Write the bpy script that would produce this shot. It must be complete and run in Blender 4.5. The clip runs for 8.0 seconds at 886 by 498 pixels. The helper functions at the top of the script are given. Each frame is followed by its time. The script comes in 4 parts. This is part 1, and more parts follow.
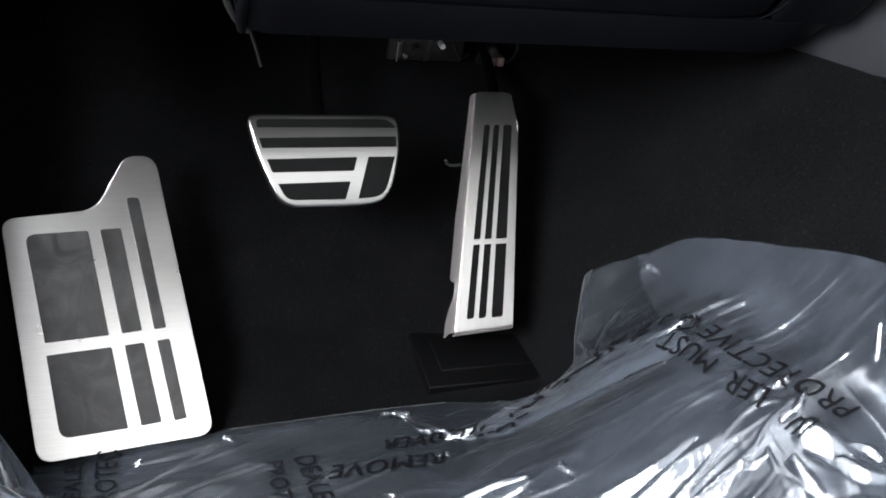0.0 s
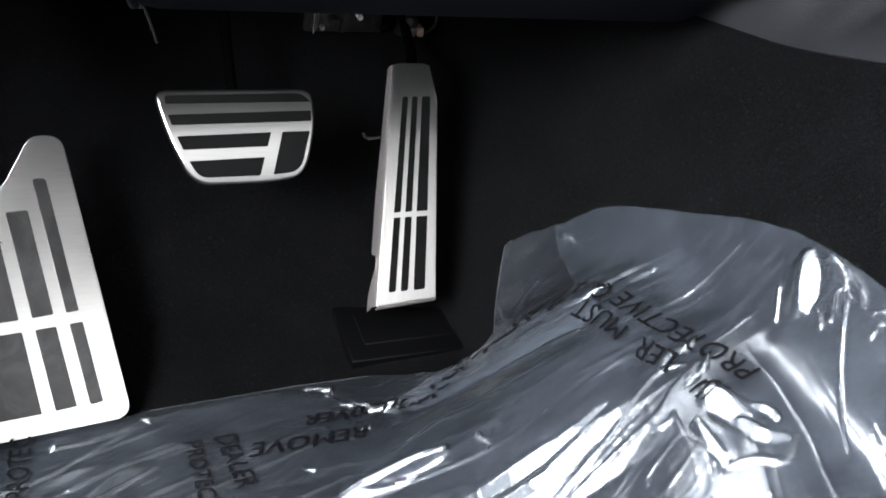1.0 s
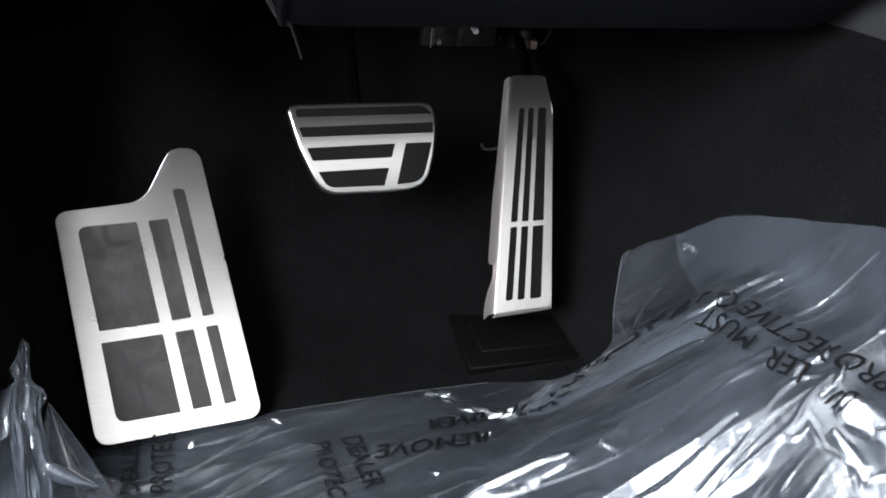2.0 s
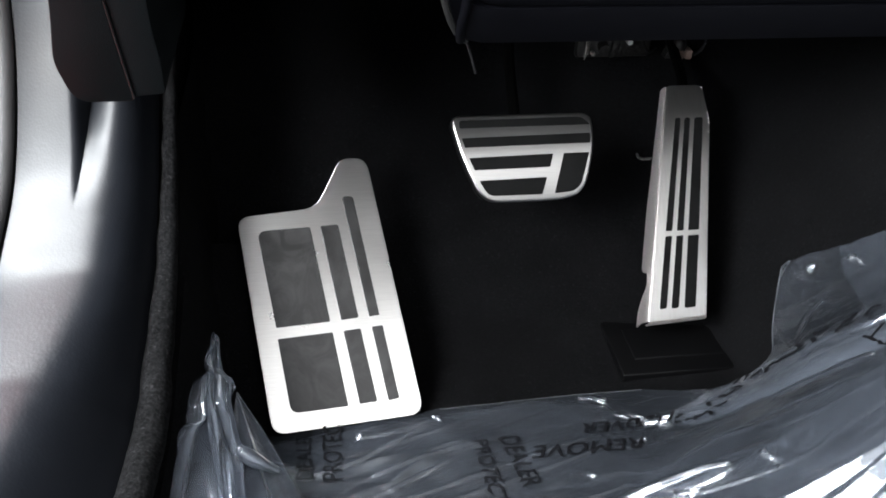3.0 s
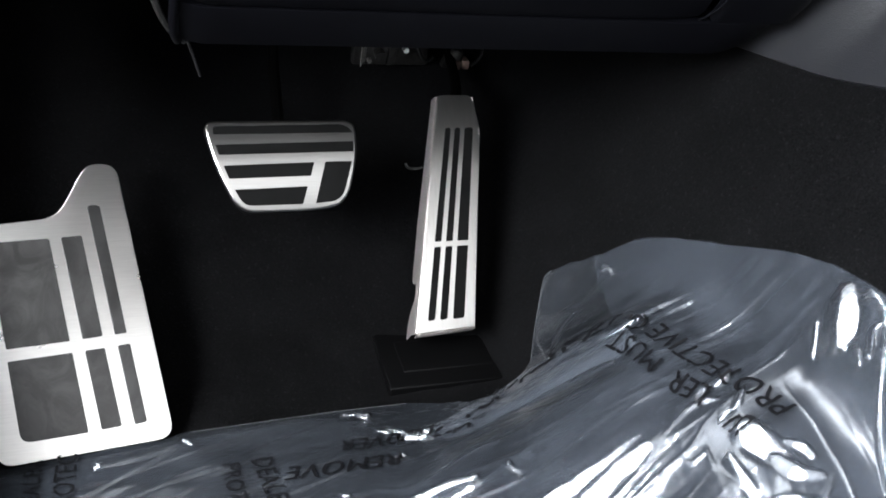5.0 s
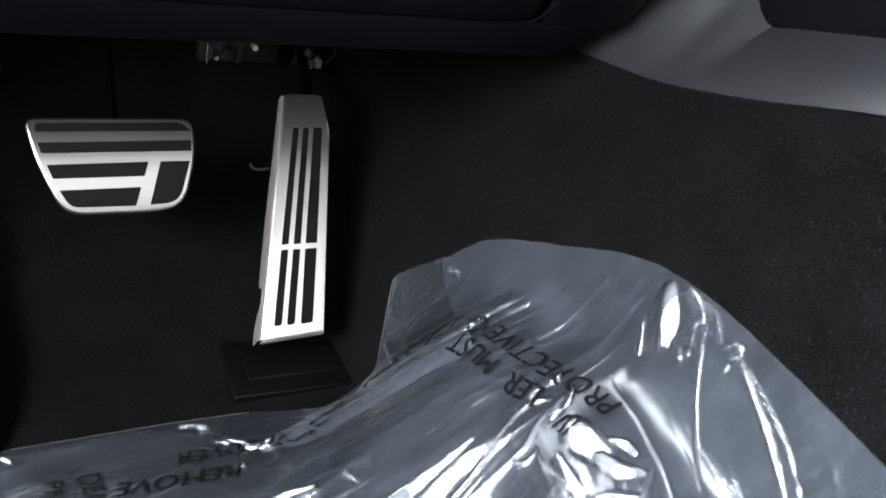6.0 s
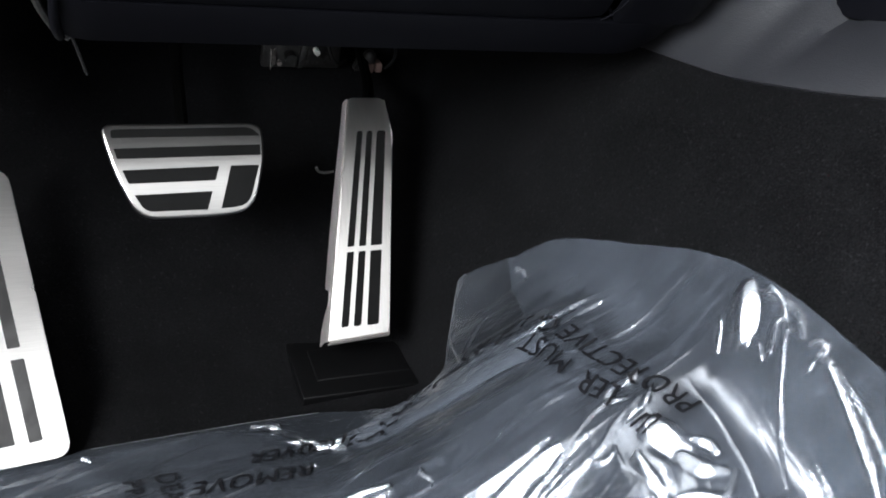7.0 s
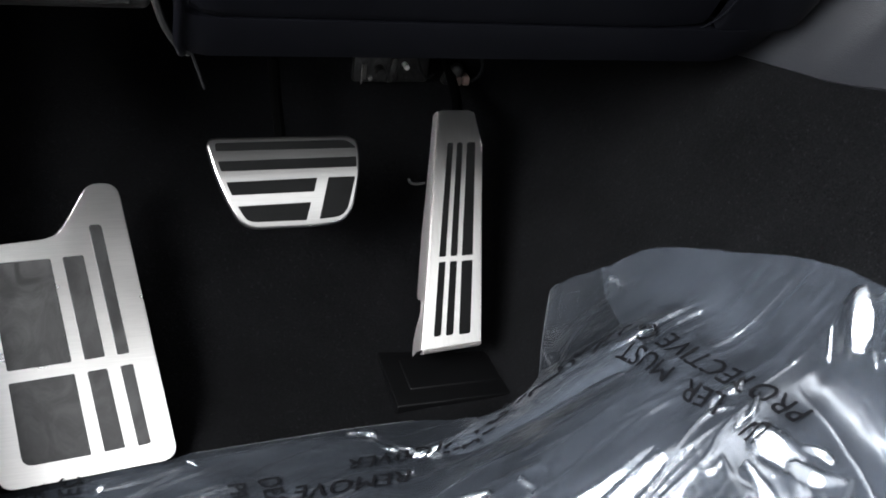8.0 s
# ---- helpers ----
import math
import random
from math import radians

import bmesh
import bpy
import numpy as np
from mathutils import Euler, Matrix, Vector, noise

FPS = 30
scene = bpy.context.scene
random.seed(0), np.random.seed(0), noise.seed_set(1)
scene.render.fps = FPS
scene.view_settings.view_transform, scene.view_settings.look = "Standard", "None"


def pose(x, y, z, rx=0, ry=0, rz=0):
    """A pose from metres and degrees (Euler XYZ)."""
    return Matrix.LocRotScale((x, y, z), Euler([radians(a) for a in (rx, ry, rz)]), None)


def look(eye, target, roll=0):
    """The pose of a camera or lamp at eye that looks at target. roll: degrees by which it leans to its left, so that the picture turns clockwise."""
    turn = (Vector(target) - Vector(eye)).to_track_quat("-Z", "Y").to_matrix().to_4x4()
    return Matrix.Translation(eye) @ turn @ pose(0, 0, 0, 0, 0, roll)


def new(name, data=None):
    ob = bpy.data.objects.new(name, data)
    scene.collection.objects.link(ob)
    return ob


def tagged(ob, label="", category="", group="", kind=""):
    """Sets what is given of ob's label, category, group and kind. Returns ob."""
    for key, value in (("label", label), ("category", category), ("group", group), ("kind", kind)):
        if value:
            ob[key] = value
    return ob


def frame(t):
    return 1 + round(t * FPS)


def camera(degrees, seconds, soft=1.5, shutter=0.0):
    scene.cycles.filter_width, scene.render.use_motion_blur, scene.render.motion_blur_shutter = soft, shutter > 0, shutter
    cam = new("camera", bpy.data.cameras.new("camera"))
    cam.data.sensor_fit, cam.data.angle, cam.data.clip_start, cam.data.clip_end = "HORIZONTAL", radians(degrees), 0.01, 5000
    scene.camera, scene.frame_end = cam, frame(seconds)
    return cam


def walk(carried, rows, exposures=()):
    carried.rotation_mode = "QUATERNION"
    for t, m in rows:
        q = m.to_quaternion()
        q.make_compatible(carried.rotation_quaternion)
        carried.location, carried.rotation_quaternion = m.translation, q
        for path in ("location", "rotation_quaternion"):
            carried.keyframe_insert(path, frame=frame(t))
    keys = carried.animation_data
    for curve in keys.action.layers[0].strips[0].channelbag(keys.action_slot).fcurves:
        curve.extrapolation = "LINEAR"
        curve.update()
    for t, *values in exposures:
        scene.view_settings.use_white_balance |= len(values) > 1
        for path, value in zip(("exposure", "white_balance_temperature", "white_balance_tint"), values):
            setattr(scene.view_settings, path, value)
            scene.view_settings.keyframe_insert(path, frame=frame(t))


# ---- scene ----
cam = camera(54.58, 8.0, soft=1.8)
# seconds, eye x y z, yaw, pitch, roll
ROWS = [
    (0, -0.1616, 0.0000, 0.5890, -22.86, -34.19, 10.86),
    (0.5, -0.1377, -0.0059, 0.5972, -27.02, -34.43, 12.39),
    (1, -0.1334, -0.0064, 0.5973, -27.35, -35.59, 11.97),
    (1.2, -0.1368, -0.0065, 0.5980, -26.02, -35.11, 10.37),
    (2.3, -0.1800, -0.0124, 0.5960, -17.81, -35.68, 6.87),
    (2.5, -0.1850, -0.0167, 0.5979, -15.63, -35.36, 5.12),
    (3, -0.2078, -0.0247, 0.6078, -10.17, -35.89, 3.09),
    (3.5, -0.2089, -0.0273, 0.6081, -9.64, -35.62, 4.54),
    (4, -0.1883, -0.0276, 0.6060, -11.95, -35.42, 6.51),
    (4.5, -0.1536, -0.0251, 0.6034, -16.31, -34.97, 8.09),
    (5, -0.1141, -0.0196, 0.6035, -21.87, -34.35, 9.56),
    (5.2, -0.1043, -0.0189, 0.6039, -23.95, -34.08, 10.14),
    (6.3, -0.0587, -0.0263, 0.6023, -31.07, -32.57, 13.61),
    (6.5, -0.0628, -0.0227, 0.6029, -30.57, -32.74, 12.29),
    (7, -0.0897, -0.0191, 0.5952, -26.88, -32.95, 11.42),
    (7.5, -0.1062, -0.0195, 0.5929, -23.91, -32.63, 10.16),
    (8, -0.1215, -0.0183, 0.5889, -21.90, -32.56, 8.65),
]
walk(cam, [(t, pose(x, y, z, 90 + pitch, 0, yaw) @ pose(0, 0, 0, 0, 0, roll)) for t, x, y, z, yaw, pitch, roll in ROWS])


# ---- world and light ----
world = bpy.data.worlds.new("sky")
scene.world = world
world.use_nodes = True
wn = world.node_tree
sky = wn.nodes.new("ShaderNodeTexSky")
sky.sky_type, sky.sun_disc = "NISHITA", False
sky.sun_elevation, sky.sun_rotation = radians(39), radians(-126)
wn.links.new(sky.outputs[0], wn.nodes["Background"].inputs[0])
wn.nodes["Background"].inputs[1].default_value = 0.06


def area_lamp(name, eye, target, sx, sy, watts, colour, spread=180):
    data = bpy.data.lights.new(name, "AREA")
    data.shape, data.size, data.size_y, data.energy, data.color = "RECTANGLE", sx, sy, watts, colour
    data.spread = radians(spread)
    ob = new(name, data)
    ob.matrix_world = look(eye, target)
    return ob


# sky light in the open driver's door
area_lamp("door_opening_light", (-0.95, -0.25, 0.90), (0.33, 0.22, 0.22), 0.8, 0.5, 15, (0.92, 0.96, 1.0), 75)
# sky light over the front wing, in front part of the open door
area_lamp("front_door_light", (-0.954, 1.182, 1.26), (0.146, 0.602, 0.15), 1.0875, 0.63, 92, (0.93, 0.97, 1.0))
# sky light high in the door opening, an extra lamp added for the film's glints
area_lamp("upper_door_light", (-1.216, 0.452, 1.381), (0.20, 0.36, 0.12), 0.6, 0.42, 25, (0.93, 0.97, 1.0))
# unseen lamp added overhead for the bright-to-dark reflection on the steel pedals
area_lamp("overhead_fill_light", (0.2, -0.58, 1.12), (0.2, -0.575, 0.0), 1.2, 1.05, 11, (0.97, 0.98, 1.0))
sun_data = bpy.data.lights.new("sun", "SUN")
sun_data.energy, sun_data.angle, sun_data.color = 0.9, radians(12), (1.0, 0.97, 0.93)
new("sun", sun_data).matrix_world = look((-3, -2.2, 3), (0, 0, 0))

# ---- materials ----


class Nodes:
    """A node material with its Principled shader."""

    def __init__(self, name, colour=(0.5, 0.5, 0.5), rough=0.5, metal=0.0, **more):
        self.mat = bpy.data.materials.new(name)
        self.mat.use_nodes = True
        self.tree = self.mat.node_tree
        self.bsdf = self.tree.nodes["Principled BSDF"]
        self.set(self.bsdf, "Base Color", (*colour, 1))
        self.set(self.bsdf, "Roughness", rough)
        self.set(self.bsdf, "Metallic", metal)
        for key, value in more.items():
            self.set(self.bsdf, key.replace("_", " "), value)
        self.coord = self.tree.nodes.new("ShaderNodeTexCoord").outputs["Object"]

    def set(self, node, key, value):
        node.inputs[key].default_value = value

    def link(self, a, b):
        self.tree.links.new(a, b)

    def scaled(self, sx, sy, sz, rz=0.0):
        m = self.tree.nodes.new("ShaderNodeMapping")
        m.inputs["Scale"].default_value = (sx, sy, sz)
        m.inputs["Rotation"].default_value = (0, 0, rz)
        self.link(self.coord, m.inputs["Vector"])
        return m.outputs[0]

    def noise(self, scale, detail=3.0, rough=0.6, vector=None):
        n = self.tree.nodes.new("ShaderNodeTexNoise")
        self.set(n, "Scale", scale), self.set(n, "Detail", detail), self.set(n, "Roughness", rough)
        self.link(vector or self.coord, n.inputs["Vector"])
        return n.outputs["Fac"]

    def cells(self, scale, vector=None):
        n = self.tree.nodes.new("ShaderNodeTexVoronoi")
        self.set(n, "Scale", scale)
        self.link(vector or self.coord, n.inputs["Vector"])
        return n.outputs["Distance"]

    def ramp(self, fac, stops):
        n = self.tree.nodes.new("ShaderNodeValToRGB")
        while len(n.color_ramp.elements) < len(stops):
            n.color_ramp.elements.new(0.5)
        for e, (at, c) in zip(n.color_ramp.elements, stops):
            e.position, e.color = at, (*c, 1) if len(c) == 3 else (c[0], c[0], c[0], 1)
        self.link(fac, n.inputs[0])
        return n.outputs[0]

    def mixed(self, fac, a, b):
        n = self.tree.nodes.new("ShaderNodeMix")
        n.data_type = "RGBA"
        if isinstance(fac, float):
            n.inputs[0].default_value = fac
        else:
            self.link(fac, n.inputs[0])
        self.link(a, n.inputs[6]), self.link(b, n.inputs[7])
        return n.outputs[2]

    def bump(self, height, strength, distance, normal=None):
        n = self.tree.nodes.new("ShaderNodeBump")
        self.set(n, "Strength", strength), self.set(n, "Distance", distance)
        self.link(height, n.inputs["Height"])
        if normal:
            self.link(normal, n.inputs["Normal"])
        return n.outputs[0]

    def colour(self, out):
        self.link(out, self.bsdf.inputs["Base Color"])

    def rough(self, out):
        self.link(out, self.bsdf.inputs["Roughness"])

    def normal(self, out):
        self.link(out, self.bsdf.inputs["Normal"])


def make_carpet(name, low, high, pile=600):
    n = Nodes(name, rough=1.0)
    fuzz, patch = n.noise(pile, 4, 0.75), n.noise(18, 3)
    n.colour(n.mixed(n.ramp(patch, [(0.3, (0.0,)), (0.75, (0.6,))]), n.ramp(fuzz, [(0.40, low), (0.76, high)]),
                     n.ramp(fuzz, [(0.3, [v * 1.4 for v in low]), (0.7, [v * 1.5 for v in high])])))
    n.set(n.bsdf, "Specular IOR Level", 0.05)
    fleck = n.ramp(n.noise(300, 2, 0.5), [(0.62, (0.0,)), (0.72, (0.45,))])
    n.colour(n.mixed(fleck, n.bsdf.inputs["Base Color"].links[0].from_socket, n.ramp(patch, [(0.3, [v * 2.2 for v in high]), (0.7, [v * 2.8 for v in high])])))
    n.normal(n.bump(fuzz, 0.35, 0.003, n.bump(n.noise(160, 3), 0.3, 0.004)))
    return n.mat


def make_grain(name, colour, rough, grain=600, depth=0.0006, spread=0.25, strength=0.5, gloss=0.5):
    n = Nodes(name, colour, rough)
    n.set(n.bsdf, "Specular IOR Level", gloss)
    cells, big = n.cells(grain), n.noise(30, 4)
    n.colour(n.ramp(big, [(0.25, [v * (1 - spread) for v in colour]), (0.8, [v * (1 + spread) for v in colour])]))
    n.rough(n.ramp(n.noise(40, 2), [(0.3, (max(rough - 0.02, 0.05),)), (0.75, (rough + 0.03,))]))
    n.normal(n.bump(cells, strength, depth, n.bump(n.noise(grain * 0.35, 3), strength * 0.7, depth)))
    return n.mat


def make_brushed(name, colour, rough, sx, sy):
    n = Nodes(name, colour, rough, 1.0)
    lines = n.noise(1.0, 2, 0.5, n.scaled(sx, sy, sy))
    smudge = n.noise(16, 2, 0.5)
    n.colour(n.ramp(lines, [(0.25, [v * 0.94 for v in colour]), (0.75, [min(v * 1.05, 1) for v in colour])]))
    n.rough(n.ramp(smudge, [(0.3, (rough - 0.01,)), (0.75, (rough + 0.02,))]))
    return n.mat


def make_rubber(name, colour, rough, gloss=0.5, swirl=0.0):
    n = Nodes(name, colour, rough)
    smear = n.noise(1.0, 5, 0.65, n.scaled(38, 24, 30, 0.5))
    if swirl:
        n.set(smear.node, "Distortion", swirl)
    n.colour(n.ramp(smear, [(0.40, colour), (0.62 if swirl else 0.7, [v * (1.5 + 0.25 * swirl) + 0.002 for v in colour])]))
    n.rough(n.ramp(smear, [(0.35, (rough - 0.08,)), (0.7, (rough + 0.1,))]))
    n.normal(n.bump(n.noise(1400, 2), 0.25, 0.0004))
    n.set(n.bsdf, "Specular IOR Level", gloss)
    return n.mat


def make_film(name, drawn=0.6, haze_low=0.017, haze_high=0.040):
    """Clear polythene: mostly see-through, a little milky, with a sharp gloss."""
    m = bpy.data.materials.new(name)
    m.use_nodes = True
    t = m.node_tree
    t.nodes.remove(t.nodes["Principled BSDF"])
    out = t.nodes["Material Output"]
    clear, milk, gloss = (t.nodes.new("ShaderNodeBsdf" + k) for k in ("Transparent", "Diffuse", "Glossy"))
    clear.inputs["Color"].default_value = (0.9, 0.92, 0.95, 1)
    milk.inputs["Color"].default_value = (0.69, 0.78, 0.94, 1)
    gloss.inputs["Color"].default_value = (1, 1, 1, 1)
    gloss.inputs["Roughness"].default_value = 0.05
    sheen = t.nodes.new("ShaderNodeBsdfGlossy")
    sheen.inputs["Color"].default_value, sheen.inputs["Roughness"].default_value = (0.93, 0.96, 1, 1), 0.30
    # drawn film scatters along the way in which it was stretched
    sheen.inputs["Anisotropy"].default_value = -0.62
    way = t.nodes.new("ShaderNodeAttribute")
    way.attribute_name = "draw"
    t.links.new(way.outputs["Vector"], sheen.inputs["Tangent"])
    shine = t.nodes.new("ShaderNodeMixShader")
    shine.inputs[0].default_value = drawn
    t.links.new(gloss.outputs[0], shine.inputs[1]), t.links.new(sheen.outputs[0], shine.inputs[2])
    co = t.nodes.new("ShaderNodeTexCoord")
    haze = t.nodes.new("ShaderNodeTexNoise")
    haze.inputs["Scale"].default_value, haze.inputs["Detail"].default_value, haze.inputs["Distortion"].default_value = 1, 4, 0.8
    drawn = t.nodes.new("ShaderNodeMapping")
    drawn.inputs["Rotation"].default_value, drawn.inputs["Scale"].default_value = (0, 0, radians(-24)), (9, 22, 14)
    t.links.new(co.outputs["Object"], drawn.inputs["Vector"]), t.links.new(drawn.outputs[0], haze.inputs["Vector"])
    amount = t.nodes.new("ShaderNodeMapRange")
    amount.inputs["From Min"].default_value, amount.inputs["From Max"].default_value = 0.38, 0.85
    amount.inputs["To Min"].default_value, amount.inputs["To Max"].default_value = haze_low, haze_high
    t.links.new(haze.outputs["Fac"], amount.inputs["Value"])
    crease = t.nodes.new("ShaderNodeTexNoise")
    crease.inputs["Scale"].default_value, crease.inputs["Detail"].default_value = 70, 4
    t.links.new(co.outputs["Object"], crease.inputs["Vector"])
    bump = t.nodes.new("ShaderNodeBump")
    bump.inputs["Strength"].default_value, bump.inputs["Distance"].default_value = 0.03, 0.002
    t.links.new(crease.outputs["Fac"], bump.inputs["Height"])
    # long fine wrinkles
    turned = t.nodes.new("ShaderNodeMapping")
    turned.inputs["Rotation"].default_value, turned.inputs["Scale"].default_value = (0, 0, radians(-22)), (4, 42, 18)
    t.links.new(co.outputs["Object"], turned.inputs["Vector"])
    wrinkle = t.nodes.new("ShaderNodeTexNoise")
    wrinkle.inputs["Scale"].default_value, wrinkle.inputs["Detail"].default_value, wrinkle.inputs["Distortion"].default_value = 1, 3, 0.6
    t.links.new(turned.outputs[0], wrinkle.inputs["Vector"])
    long = t.nodes.new("ShaderNodeBump")
    long.inputs["Strength"].default_value, long.inputs["Distance"].default_value = 0.07, 0.004
    t.links.new(wrinkle.outputs["Fac"], long.inputs["Height"])
    t.links.new(long.outputs[0], bump.inputs["Normal"])
    t.links.new(bump.outputs[0], gloss.inputs["Normal"]), t.links.new(bump.outputs[0], sheen.inputs["Normal"])
    body, coat, fres = t.nodes.new("ShaderNodeMixShader"), t.nodes.new("ShaderNodeMixShader"), t.nodes.new("ShaderNodeFresnel")
    fres.inputs["IOR"].default_value = 1.5
    t.links.new(bump.outputs[0], fres.inputs["Normal"])
    more = t.nodes.new("ShaderNodeMath")
    more.operation, more.use_clamp = "MULTIPLY", True
    more.inputs[1].default_value = 2.1
    t.links.new(fres.outputs[0], more.inputs[0])
    # pale lines in the haze, painted for the light caught by fine creases
    middle, line, total = t.nodes.new("ShaderNodeMath"), t.nodes.new("ShaderNodeMapRange"), t.nodes.new("ShaderNodeMath")
    middle.operation, total.operation = "SUBTRACT", "ADD"
    middle.inputs[1].default_value = 0.5
    size = t.nodes.new("ShaderNodeMath")
    size.operation = "ABSOLUTE"
    line.inputs["From Min"].default_value, line.inputs["From Max"].default_value = 0.0, 0.012
    line.inputs["To Min"].default_value, line.inputs["To Max"].default_value = 0.014, 0.0
    t.links.new(wrinkle.outputs["Fac"], middle.inputs[0]), t.links.new(middle.outputs[0], size.inputs[0]), t.links.new(size.outputs[0], line.inputs["Value"])
    t.links.new(amount.outputs[0], total.inputs[0]), t.links.new(line.outputs[0], total.inputs[1])
    t.links.new(total.outputs[0], body.inputs[0])
    t.links.new(clear.outputs[0], body.inputs[1]), t.links.new(milk.outputs[0], body.inputs[2])
    t.links.new(more.outputs[0], coat.inputs[0])
    t.links.new(body.outputs[0], coat.inputs[1]), t.links.new(shine.outputs[0], coat.inputs[2])
    t.links.new(coat.outputs[0], out.inputs["Surface"])
    return m


CARPET = make_carpet("black_carpet", (0.0006, 0.0006, 0.0007), (0.0066, 0.0066, 0.0073))
CARPET_EDGE = make_carpet("carpet_edging", (0.0006, 0.0006, 0.0007), (0.018, 0.018, 0.0188), 380)
STEEL = make_brushed("brushed_steel", (0.74, 0.73, 0.71), 0.28, 40, 900)
STEEL_UP = make_brushed("brushed_steel_lengthwise", (0.72, 0.71, 0.69), 0.29, 900, 40)
# brake plate: same brushing, darker base colour than the other pedals
STEEL_BRAKE = make_brushed("darker_brushed_steel", (0.42, 0.415, 0.408), 0.30, 40, 900)
STEEL_SIDE = make_brushed("pressed_steel", (0.74, 0.69, 0.67), 0.52, 300, 300)
UNDERSEAL = Nodes("matt_black_paint", (0.0007, 0.0007, 0.0007), 0.9, Specular_IOR_Level=0.02).mat
RUBBER = make_rubber("black_rubber", (0.0022, 0.0022, 0.0022), 0.6, 0.12)
RUBBER_WORN = make_rubber("grey_rubber_mat", (0.0140, 0.0136, 0.0136), 0.36, 0.42, 1.7)
HINGE_PLASTIC = make_grain("smooth_black_plastic", (0.0016, 0.0016, 0.0018), 0.45, 900, strength=0.15, gloss=0.16)
BLACK_PLASTIC = make_grain("black_plastic", (0.004, 0.004, 0.0045), 0.6, 900, gloss=0.15)
DASH_PLASTIC = make_grain("dark_blue_dash_plastic", (0.0023, 0.0024, 0.0035), 0.55, 900, 0.0004, 0.15, 0.2, gloss=0.045)
COVER_PLASTIC = make_grain("black_cover_plastic", (0.0030, 0.0045, 0.0052), 0.6, 900, 0.0004, 0.15, 0.25, gloss=0.15)
SILL_PLASTIC = make_grain("grained_grey_sill_plastic", (0.008, 0.0092, 0.0120), 0.35, 480, 0.0006, 0.12, 0.11, gloss=0.38)
CONSOLE_PLASTIC = make_grain("grained_grey_console_plastic", (0.0155, 0.016, 0.0188), 0.42, 1000, 0.0005, 0.12, 0.35)
SEAL = make_grain("grey_rubber_seal", (0.065, 0.063, 0.063), 0.5, 1200, 0.0003)
LINER = make_grain("grey_headliner", (0.12, 0.12, 0.12), 0.9, 500)
DARK_LINER = make_grain("dark_cabin_trim", (0.03, 0.03, 0.032), 0.8, 500)
CONNECTOR = make_grain("pale_plastic_connector", (0.15, 0.10, 0.085), 0.5, 500)
BRACKET = make_grain("dull_bracket_metal", (0.012, 0.012, 0.012), 0.45, 300, gloss=0.3)
FUSE_PLASTIC = make_grain("dull_dark_plastic", (0.020, 0.0195, 0.019), 0.6, 600, gloss=0.2)
MOTTLED = make_grain("mottled_grey_metal", (0.0062, 0.0057, 0.0055), 0.5, 160, 0.0015, 0.8, 0.7, gloss=0.3)
TAB_METAL = make_grain("pale_glint_metal", (0.16, 0.15, 0.14), 0.35, 200, 0.002, 0.5, 0.8)
CLIP_WIRE = make_grain("dull_wire", (0.018, 0.018, 0.018), 0.4, 400)
INK = Nodes("black_ink", (0.003, 0.003, 0.004), 0.7, Specular_IOR_Level=0.1).mat
BRIGHT = Nodes("zinc_screw", (0.85, 0.85, 0.83), 0.3, 0.6).mat
RED = Nodes("red_car_paint", (0.72, 0.006, 0.014), 0.5, 0.0, Coat_Weight=0.03, Coat_Roughness=0.06, Specular_IOR_Level=0.06)
RED.colour(RED.ramp(RED.noise(900, 2), [(0.3, (0.40, 0.0025, 0.008)), (0.7, (0.48, 0.005, 0.012))]))
RED = RED.mat
FILM = make_film("clear_protective_film", 0.6, 0.018, 0.042)
FILM_SINGLE = make_film("single_clear_film", 0.55, 0.014, 0.034)
FILM_HEM = make_film("gathered_clear_film", 0.45, 0.045, 0.090)
FILM_TORN = make_film("crumpled_clear_film", 0.35, 0.095, 0.190)
FILM_EDGE = Nodes("film_edge_glint", (0.07, 0.075, 0.08), 0.3).mat

# ---- building helpers ----


def thing(name, at, label, category, group="", kind=""):
    ob = new(name)
    ob.location = at
    ob.empty_display_size = 0.02
    return tagged(ob, label, category, group, kind)


def root_place(ob):
    place = Vector(ob.location)
    while ob.parent:
        ob = ob.parent
        place += Vector(ob.location)
    return place


def part(name, bm, material, parent=None, label="", smooth=True, angle=38, upward=False):
    """One mesh object from a bmesh in world places, under a thing or a part."""
    bmesh.ops.recalc_face_normals(bm, faces=bm.faces)
    if upward and sum(f.normal.z * f.calc_area() for f in bm.faces) < 0:
        bmesh.ops.reverse_faces(bm, faces=bm.faces)
    if parent is not None:
        bmesh.ops.translate(bm, verts=bm.verts, vec=-root_place(parent))
    me = bpy.data.meshes.new(name)
    bm.to_mesh(me)
    bm.free()
    me.materials.append(material)
    if smooth:
        me.shade_smooth()
        me.set_sharp_from_angle(angle=radians(angle))
    ob = new(name, me)
    if parent is not None:
        ob.parent = parent
    return tagged(ob, label)


def setting(name, bm, material, label, category=""):
    return tagged(part(name, bm, material), label, category, kind="structure")


def lerp(t, pts):
    """Piecewise linear through (t, value) pairs."""
    if t <= pts[0][0]:
        return pts[0][1]
    for (a, u), (b, v) in zip(pts, pts[1:]):
        if t <= b:
            return u + (v - u) * (t - a) / (b - a)
    return pts[-1][1]


def smax(a, b, k=0.012):
    m = max(a, b)
    return m + k * math.log(math.exp((a - m) / k) + math.exp((b - m) / k))


